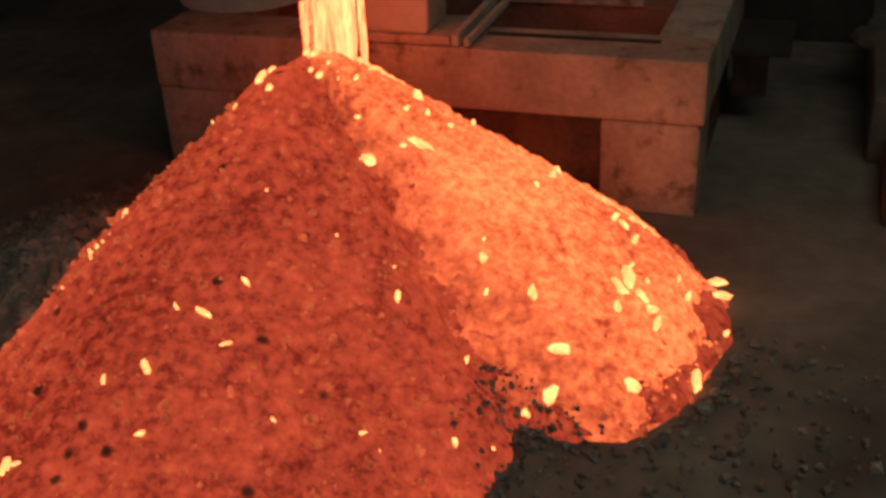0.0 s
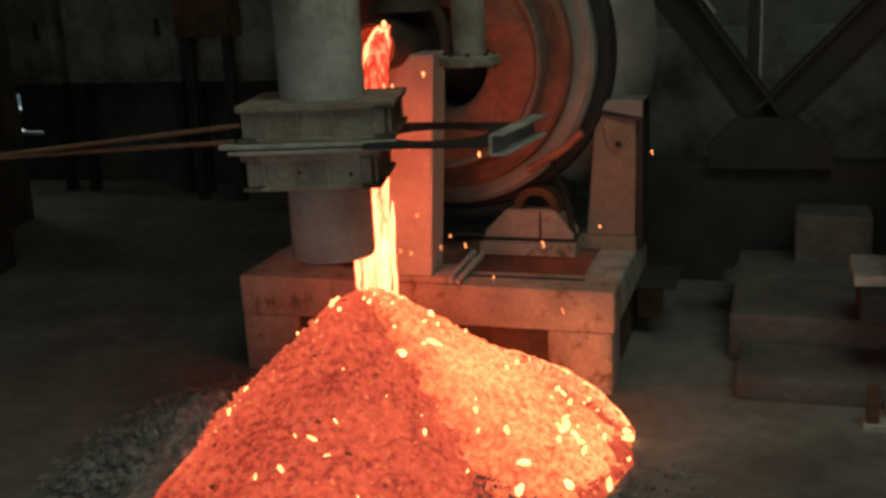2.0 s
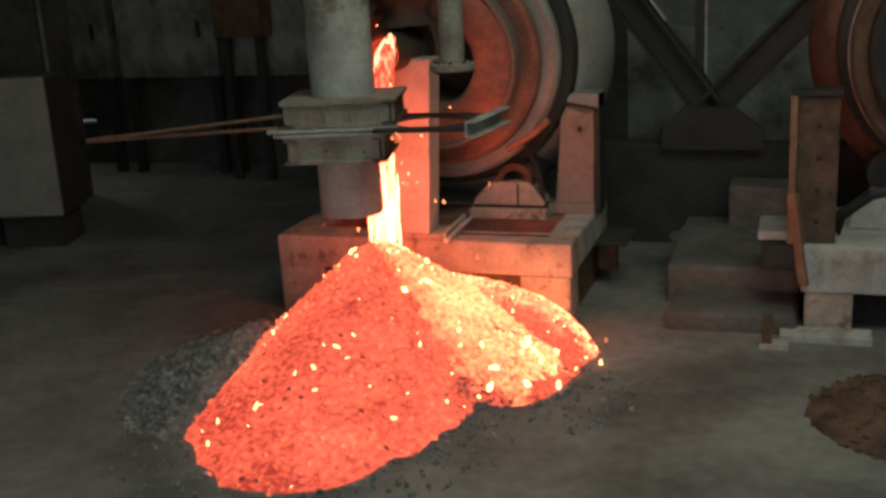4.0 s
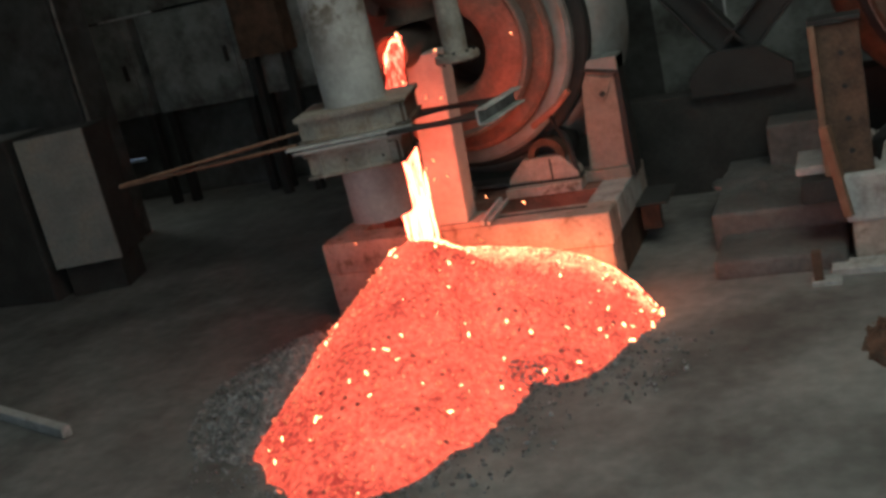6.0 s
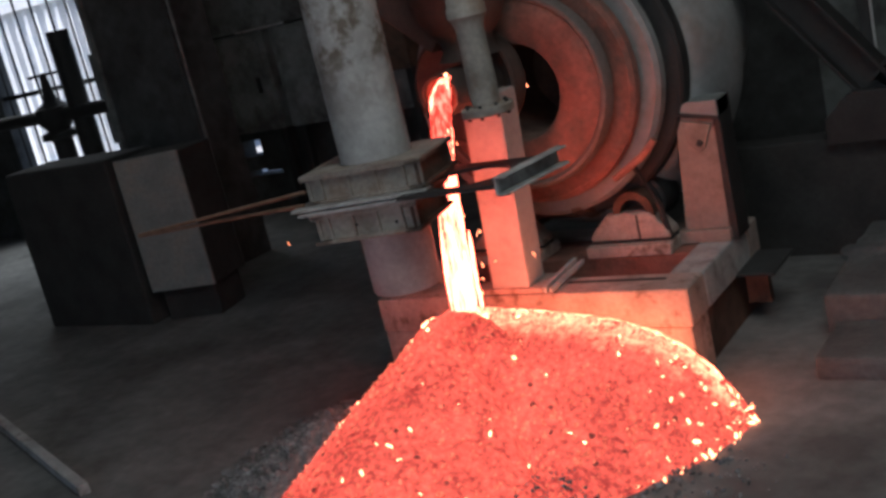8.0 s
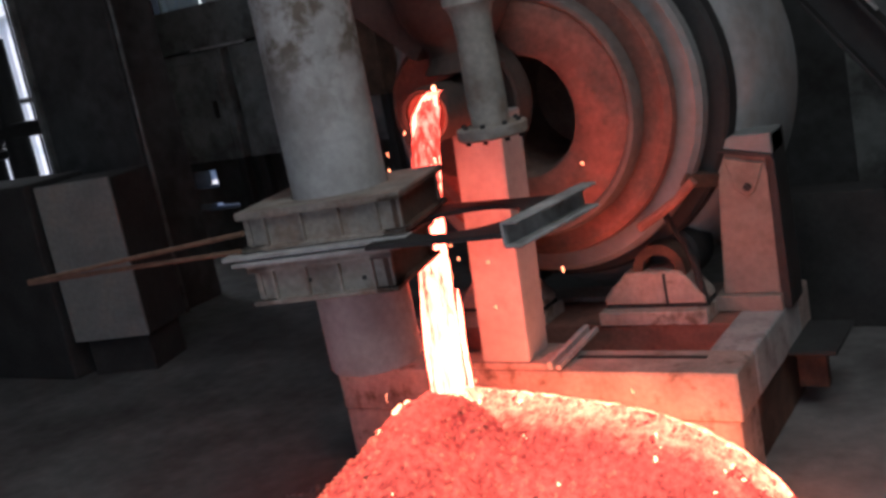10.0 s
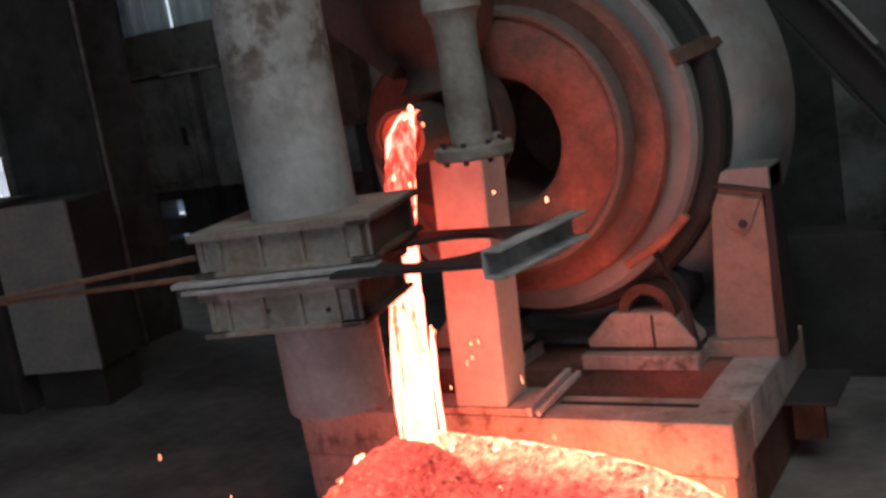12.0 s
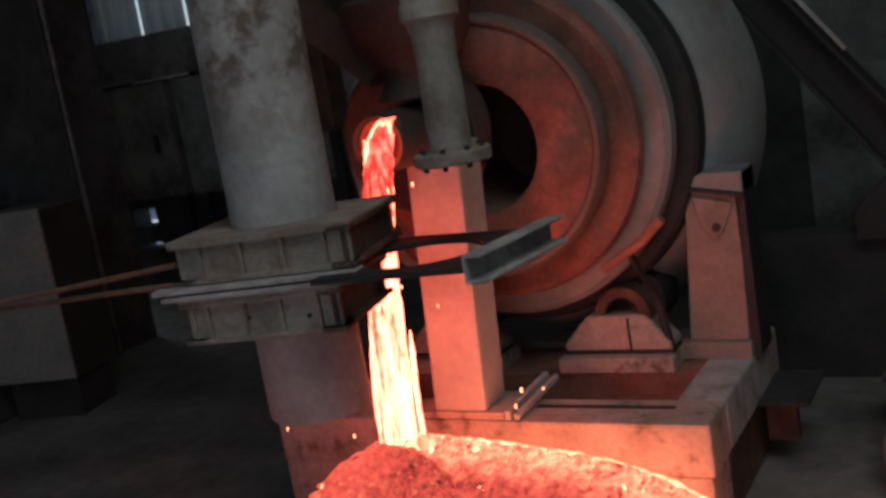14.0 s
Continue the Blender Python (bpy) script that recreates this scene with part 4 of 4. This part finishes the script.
def build_stream():
    s = thing("slag_stream", "white-hot stream of slag pouring from the hood onto the heap", "slag stream")
    part("core", strand(0, 1, 0, 0, 0.037, 0.049, 1), STREAM, s, "", True)
    part("head", strand(0, 0.34, 0, 0.004, 0.041, 0.056, 9), HEAD, s, "redder head of the stream", True)
    for k, (u0, u1, side, front, w) in enumerate(((0.28, 0.85, -0.03, 0.012, 0.016), (0.25, 1.0, 0.045, 0.01, 0.018), (0.3, 1.0, -0.055, 0.0, 0.014), (0.45, 1.0, 0.07, 0.02, 0.012), (0.5, 1.0, 0.015, 0.045, 0.016), (0.62, 1.0, 0.095, 0.0, 0.006))):
        part("strand", strand(u0, u1, side, front, w, w * 1.3, k * 5.3 + 2), STREAM, s, "", True)
    # splash where it lands
    bm = bmesh.new()
    c = stream_axis(1.0)
    rows = []
    for j in range(14):
        t = j / 13
        rows.append([bm.verts.new((c.x + 0.03 + (0.03 + 0.13 * t) * math.cos(k * math.tau / 48) * (1 + 0.2 * noise.noise(Vector((k * 0.7, 1, 2)))), c.y - 0.02 + (0.03 + 0.10 * t) * math.sin(k * math.tau / 48), c.z + 0.055 - 0.085 * t + 0.014 * noise.noise(Vector((k * 0.9, t * 6, 4))))) for k in range(48)])
    for p, q in zip(rows, rows[1:]):
        for k in range(48):
            bm.faces.new((p[k], q[k], q[(k + 1) % 48], p[(k + 1) % 48]))
    part("splash", bm, FLOW, s, "yellow-hot splash at its foot")


MOVERS = []


def build_sparks():
    """Lumps that fall with the stream, sparks that leap off it, embers that roll down the flank."""
    rnd = random.Random(11)
    lump = [chunk_mesh("slag_lump", EMBER, s, 0.016) for s in range(4)]
    spark = [chunk_mesh("spark", SPARK, s, 0.0026) for s in range(4)]
    spark += [chunk_mesh("spark", SPARK, s, 0.0038) for s in range(4, 6)]
    ember = [chunk_mesh("ember", EMBER, s + 9, 0.013) for s in range(6)]
    g = 9.8
    for k in range(26):
        ob = tagged(new("slag_lump", lump[k % 4]), "white-hot lump falling with the stream", "slag lump", "falling lumps")
        ob.scale = (0.45, 0.45, 1.3)
        t0 = 0.15 + k * 0.53 + 0.2 * rnd.random()
        dx, dy = 0.06 * (rnd.random() - 0.5), -0.015 - 0.03 * rnd.random()
        rows = [(0, pose(*STREAM_TOP))]
        for i in range(8):
            u = (i / 7) ** 2
            p = stream_axis(u)
            rows.append((t0 + i * 0.055, pose(p.x + dx * u, p.y + dy * min(1, 4 * u), p.z, 0, 0, 12 * i)))
        p = stream_axis(1)
        rows.append((max(t0 + 0.5, 14), pose(p.x, p.y, p.z - 0.06)))
        MOVERS.append((ob, [r for r in rows if r[0] <= 14.0]))
    for k in range(296):
        ob = tagged(new("spark", spark[k % 6]), "tiny bright spark leaping off the stream", "spark", "sparks")
        ob.scale = (0.8, 0.8, 2.2)
        t0 = 14.6 * (k + rnd.random()) / 296 - 0.6
        u = 0.76 + 0.12 * rnd.random() if k % 4 else 0.3 + 0.5 * rnd.random()
        p = stream_axis(u) + Vector((0.02, 0, 0))
        out = 0.04 + 0.55 * rnd.random() ** 1.5 - (0.35 if k % 7 == 0 else 0)
        v = Vector((out, -0.25 * rnd.random() + 0.03, (0.35 + 1.15 * rnd.random() ** 1.2) if k % 4 else 0.3 * rnd.random()))
        rows = [(0, Matrix.Translation(p))] if t0 > 0 else []
        T = 0
        for i in range(48):
            T = i * 0.06
            q = p + v * T + Vector((0, 0, -0.5 * 1.35 * T * T))
            low = 0.40 if (0 < q.x < 1.5 and q.y > 0.0) else max(0.008, heap_height(q.x, q.y) + 0.004)
            if q.z < low:
                q.z = low - 0.03
                rows.append((t0 + T, Matrix.Translation(q)))
                break
            rows.append((t0 + T, Matrix.Translation(q)))
        rows = [(t, m) for t, m in rows if 0 <= t < 13.99]
        if not rows:
            continue
        if rows[0][0] > 0:
            rows.insert(0, (0, rows[0][1]))
        rows.append((14.0, rows[-1][1]))
        MOVERS.append((ob, rows))
    # embers lying on the heap
    for k in range(46):
        x, y, z = on_heap(rnd, -172, -42, 0.15, 0.98)
        ob = tagged(new("ember", ember[k % 6]), "bright yellow ember lying on the heap", "ember", "embers on the heap")
        s = 0.24 + 0.56 * rnd.random() ** 2
        ob.matrix_world = Matrix.Translation((x, y, z + 0.004)) @ pose(0, 0, 0, 360 * rnd.random(), 30 * rnd.random(), 360 * rnd.random()) @ Matrix.Diagonal((s * 0.8, s * 2.1, s * 0.7, 1))
    # embers that roll down
    for k in range(22):
        a = -48 + 44 * rnd.random() if k < 16 else -150 + 80 * rnd.random()
        ob = tagged(new("ember", ember[k % 6]), "bright yellow ember rolling down the heap", "ember", "rolling embers")
        s = 0.4 + 0.4 * rnd.random()
        ob.scale = (s, s * 1.8, s)
        t0, dur, u1 = 13.5 * k / 22 - 0.4, 0.9 + 0.6 * rnd.random(), 0.8 + 0.2 * rnd.random()
        rows = []
        w = -0.75 * rnd.random()
        for i in range(9):
            u = 0.12 + (u1 - 0.12) * (i / 8) ** 1.4
            if k < 16:
                p = lobe_point(u, w * u ** 0.5) + grown(t0 + dur * i / 8)
                x, y, z = p.x, p.y, max(p.z, heap_height(p.x, p.y), 0.0) + 0.012
            else:
                R = reach(a) * u
                x, y = APEX.x + R * math.cos(radians(a)), APEX.y + R * math.sin(radians(a))
                z = heap_height(x, y) + 0.012
            rows.append((t0 + dur * i / 8, pose(x, y, z, 50 * i, 0, 0)))
        rows = [(t, m) for t, m in rows if 0 <= t < 13.99]
        if rows[0][0] > 0:
            rows.insert(0, (0, rows[0][1]))
        rows.append((14.0, rows[-1][1]))
        MOVERS.append((ob, rows))


# ---------------------------------------------------------------- surroundings
def build_left():
    p = thing("control_cabinet", "whitewashed stained panel on a dark raised cabinet", "cabinet", pose(-2.0, 0.9, 0, 0, 0, 14))
    part("body", box(-0.47, -0.005, 0.024, 0.42, 0.21, 1.09, 0.01), MATT_BLACK, p, "near-black body")
    part("front_panel", box(-0.475, 0.0, 0.0, 0.022, 0.215, 1.10, 0.006), PIER, p, "whitewashed chipped panel")
    part("base", box(-0.44, -0.04, 0.06, 0.38, -0.01, 0.21, 0.01), MATT_BLACK, p)
    tagged(part("low_wall", box(-3.6, -2.53, 0.78, 1.2, -0.01, 1.12, 0.02), MATT_BLACK), "near-black low wall beside the cabinet", "low wall")
    c = thing("building_column", "broad sooty building column", "column")
    part("shaft", box(-3.68, -2.84, 1.95, 2.35, -0.01, 5.0, 0.02), DARKWALL, c)
    part("corner_strip", box(-3.73, -3.68, 1.93, 2.35, -0.01, 5.0, 0.004), SHEET, c)
    d = thing("conduit", "thin pale vertical conduit", "conduit")
    part("tube", rod([(-2.79, 1.95, 0.0), (-2.79, 1.95, 5.0)], 0.014), SHEET, d)
    # cabinet row and duct beam on the back wall
    k = thing("duct_beam", "sooty horizontal duct along the back wall", "duct")
    part("duct", box(-4.5, -0.9, 3.2, 3.6, 1.68, 2.0, 0.01), SHEET, k)
    part("edge_strip", box(-3.4, -2.85, 3.18, 3.2, 1.665, 1.685, 0.003), PALE, k, "pale strip below the duct")
    for x in (-4.08, -3.05, -2.06):
        w = thing("steel_cabinet", "dull grey steel cabinet against the back wall", "cabinet", pose(x, 3.2, 0), "steel cabinets")
        part("body", box(0, 0.95, 0, 0.4, 0.82, 1.66, 0.01), SHEET, w)
        dr = part("door", box(0.06, 0.89, -0.02, 0, 0.88, 1.58, 0.006), SHEET, w)
        part("handle", box(0.80, 0.83, -0.045, -0.02, 1.15, 1.28, 0.004), BLACK, dr)
        part("leg", box(0.03, 0.1, 0.03, 0.1, -0.01, 0.82, 0.004), BLACK, w)
        part("leg", box(0.85, 0.92, 0.03, 0.1, -0.01, 0.82, 0.004), BLACK, w)
    for x in (-4.04, -3.58, -3.12):
        c = thing("curtain_sheet", "pale hanging sheet in the high opening", "sheet", pose(x, 3.62, 0), "hanging sheets")
        prof = [(0.42 * i / 24, 0.02 * math.sin(i * 0.8)) for i in range(25)]
        bm = bmesh.new()
        a = [bm.verts.new((q, r, 2.01)) for q, r in prof] + [bm.verts.new((q, r + 0.008, 2.01)) for q, r in prof[::-1]]
        f = bm.faces.new(a)
        e = bmesh.ops.extrude_face_region(bm, geom=[f])
        for v in e["geom"]:
            if isinstance(v, bmesh.types.BMVert):
                v.co.z = 3.6
        part("sheet", bm, CLOTH, c)
    b = thing("steel_stand", "rust-brown steel stand behind the duct", "stand")
    part("panel", box(-1.97, -1.55, 2.95, 3.15, 1.15, 2.4, 0.01), RUST, b)
    part("leg", box(-1.94, -1.88, 3.0, 3.07, -0.01, 1.15, 0.004), BLACK, b)
    part("leg", box(-1.64, -1.58, 3.0, 3.07, -0.01, 1.15, 0.004), BLACK, b)
    # valve silhouettes before the large opening
    v = thing("gate_valve", "black gate valve with a handwheel on a pipe", "valve", pose(-5.12, 2.5, 0.28))
    part("riser", upright_lathe([(-0.29, 0.09), (0.85, 0.09), (0.87, 0.17), (0.92, 0.17), (0.94, 0.1), (1.02, 0.16), (1.14, 0.16), (1.2, 0.07), (1.26, 0.05), (1.45, 0.025), (1.45, 0)], 0, 0), BLACK, v, "", True)
    part("handwheel", upright_lathe([(1.42, 0.0), (1.42, 0.13), (1.445, 0.13), (1.445, 0)], 0, 0, 24), BLACK, v)
    part("branch", rod([(-1.3, 0, 1.08), (1.2, 0, 1.06)], 0.06, 14), BLACK, v)
    s = thing("stand_pipe", "black upright pipe before the opening", "pipe", pose(-4.82, 2.55, 0))
    part("tube", upright_lathe([(0, 0.095), (2.05, 0.095), (2.05, 0)], 0, 0), BLACK, s, "", True)
    x = thing("control_box", "dark control box on a stand", "box", pose(-4.42, 2.6, 0))
    part("case", box(-0.17, 0.5, 0, 0.3, 1.0, 1.79, 0.012), SHEET, x)
    part("stand", box(0.05, 0.15, 0.1, 0.2, -0.01, 1.0, 0.004), BLACK, x)
    f = thing("floor_bar", "pale steel bar lying on the floor", "bar")
    part("bar", beam((-2.3, -0.62, 0.025), (-0.82, -1.2, 0.025), 0.05, 0.05, 0.006), PALE, f)


def build_right():
    # neighbouring furnace, of the same make
    t = thing("base_frame", "dusty pale base frame of the neighbouring furnace", "base frame", pose(2.5, 0.1, 0))
    part("front_beam", box(0, 1.5, 0, 0.2, 0.185, 0.40, 0.012), PALE, t)
    part("side_beam", box(0, 0.15, 0.2, 0.78, 0.20, 0.40, 0.012), PALE, t)
    part("top_plate", box(0.15, 1.5, 0.2, 0.9, 0.30, 0.36, 0.006), PALE, t)
    for x in (0.02, 1.2):
        part("leg", box(x, x + 0.2, 0.01, 0.2, -0.01, 0.19, 0.01), PLINTH, t)
    part("sole", box(-0.08, 0.3, -0.13, 0.0, -0.01, 0.03, 0.006), PALE, t)
    part("bar_end", box(-0.17, -0.005, 0.0, 0.3, 0.29, 0.39, 0.006), BLACK, t, "black beam end")
    part("bar_top", box(-0.19, 0.06, 0.1, 0.4, 0.392, 0.43, 0.006), PALE, t, "pale dusted bar")
    q = thing("floor_peg", "rusty steel peg on a dusty foot", "peg", pose(2.37, -0.11, 0))
    part("pin", box(-0.02, 0.02, -0.02, 0.02, 0.0, 0.15, 0.005), RUST, q)
    part("foot", box(-0.03, 0.09, -0.03, 0.05, -0.01, 0.02, 0.006), PALE, q)
    u = thing("side_upright", "rusty steel upright of the neighbouring furnace", "upright", pose(2.435, 0.12, 0))
    part("web", box(0.03, 0.2, 0.02, 0.05, 0.40, 1.04, 0.006), RUST, u)
    # orange-lit edge of the upright, painted by giving the flange the rod's colour
    part("flange", box(0.0, 0.03, -0.01, 0.12, 0.40, 1.05, 0.005), ROD, u, "flange with orange light put into its colour")
    part("cap", box(0.0, 0.21, 0.0, 0.14, 1.05, 1.07, 0.004), BLACK, u)
    part("brace", beam((0.02, 0.0, 0.62), (0.08, -0.02, 0.22), 0.045, 0.04), ROD, u)
    for k in range(4):
        part("rivet", lathe([(0, 0), (0, 0.012), (0.01, 0.008), (0.01, 0)], 8, Matrix.Translation((0.12, 0.008, 0.5 + 0.14 * k))), BLACK, u)
    d = furnace_drum("sooty brown drum of the neighbouring furnace", (BLACK, HOLE, RUST, BLACK, RUST))
    d.matrix_world = pose(3.27, 0.42, 1.194)
    part("bright_edge", lathe([(0.138, 0.598), (0.15, 0.604), (0.162, 0.6)], 64), PALE, d, "thin pale ring on the drum's edge", True)
    r = thing("roller_housing", "dusty roller housing of the neighbouring furnace", "bearing", pose(2.9, 0.55, 0.36))
    part("body", prism([(-0.2, 0), (0.2, 0), (0.18, 0.1), (0.1, 0.18), (-0.1, 0.18), (-0.18, 0.1)], 0.12, bevel=0.008), PALE, r)
    part("roller", lathe([(0.12, 0.0), (0.12, 0.12), (0.35, 0.12), (0.35, 0)], 32, Matrix.Translation((0, 0, 0.24))), BLACK, r, "", True)
    h = thing("hose", "black looped rubber hose on the base frame", "hose", pose(2.8, 0.3, 0.36))
    part("tube", rod([(-0.16, 0.1, 0.02), (-0.14, 0.0, 0.13), (-0.02, -0.05, 0.24), (0.15, -0.02, 0.27), (0.35, 0.05, 0.2), (0.4, 0.1, 0.02)], 0.026, 12), BLACK, h, "", True)
    # low dusty steps between the two furnaces
    g = thing("dusty_step", "low dusty masonry step between the furnaces", "step", group="steps between the furnaces")
    part("slab", box(1.92, 2.49, 0.05, 0.43, -0.01, 0.085, 0.02), DUST, g)
    g = thing("dusty_step", "higher dusty masonry step between the furnaces", "step", group="steps between the furnaces")
    part("slab", box(1.88, 2.49, 0.43, 1.42, -0.01, 0.19, 0.02), DUST, g)
    g = thing("dusty_block", "pale dusted block on the step", "block")
    part("block", box(2.12, 2.44, 1.15, 1.40, 0.188, 0.42, 0.015), DUST, g)
    # V bracing behind
    v = thing("v_brace", "sooty steel V brace with a centre post", "brace", pose(0, 0, 0))
    Y = 1.6
    part("left_leg", i_beam((0.2, Y, 3.2), (1.97, Y, 0.78), 0.16, 0.17, 0.018), BLACK, v)
    part("left_edge", beam((1.28, Y - 0.085, 1.91), (1.74, Y - 0.085, 1.28), 0.014, 0.016), PALE, v, "thin pale strip along the leg")
    part("right_leg", i_beam((4.3, Y, 3.2), (1.99, Y, 0.78), 0.16, 0.17, 0.018), BLACK, v)
    part("centre_post", box(1.88, 1.935, Y + 0.095, Y + 0.15, 0.0, 5.0, 0.004), BLACK, v)
    part("post_edge", box(1.937, 1.947, Y + 0.095, Y + 0.11, 0.8, 5.0, 0.002), PALE, v)
    part("gusset", prism([(1.72, 0.56), (2.28, 0.56), (2.28, 0.68), (2.12, 0.80), (1.84, 0.80), (1.72, 0.68)], 0.05, Matrix.Translation((0, Y - 0.14, 0))), BLACK, v)
    part("sill", box(1.2, 4.2, Y - 0.08, Y + 0.09, -0.01, 0.58, 0.01), MATT_BLACK, v)
    # ash lying on the step, a mound added for a band of daylight there
    bm = bmesh.new()
    rows = []
    for j in range(31):
        u = j / 30
        row = []
        for k in range(90):
            a = k * math.tau / 90
            v = u * (1 + 0.35 * noise.noise(Vector((2 * math.cos(a), 2 * math.sin(a), 9))) + 0.12 * noise.noise(Vector((7 * math.cos(a), 7 * math.sin(a), 4))))
            x, y = 2.14 + 0.30 * v * math.cos(a), 0.95 + 0.36 * v * math.sin(a)
            row.append(bm.verts.new((x, y, 0.185 + 0.06 * (1 - u) ** 1.3 * (0.8 + 0.5 * noise.noise(Vector((x * 3, y * 3, 1)))) + 0.01 * noise.noise(Vector((x * 25, y * 25, 1))) - 0.02 * (j == 30))))
        rows.append(row)
    for p, q in zip(rows, rows[1:]):
        for k in range(90):
            bm.faces.new((p[k], q[k], q[(k + 1) % 90], p[(k + 1) % 90]))
    tagged(part("ash_bank", bm, DUST, smooth=True), "bank of ash dust standing in for a daylit band", "ash")


def motions():
    walk(drum, [(t, pose(*DRUM_AT, 0, -24.7 * t, 0)) for t in range(0, 15, 2)])
    walk(lobe, [(t, pose(*grown(t))) for t, *_ in GROW])
    walk(fresh, [(t, pose(0, 0, z)) for t, z in ((0, 0.0), (2.7, 0.0), (5, -0.014), (6.5, -0.05), (8, -0.1), (14, -0.1))])
    for ob, rows in MOVERS:
        walk(ob, rows)


build_shed()
build_outside()
build_plinth()
drum = build_drum()
build_spout()
build_collar()
build_heap()
scatter("hot_grains", GRAIN, "red-hot grains lying on the heap", 5200, on_heap, 0.004, 0.014, 3)
fresh = build_fresh()
lobe = build_lobe()
build_gravel()
build_stream()
build_left()
build_right()
build_sparks()
motions()
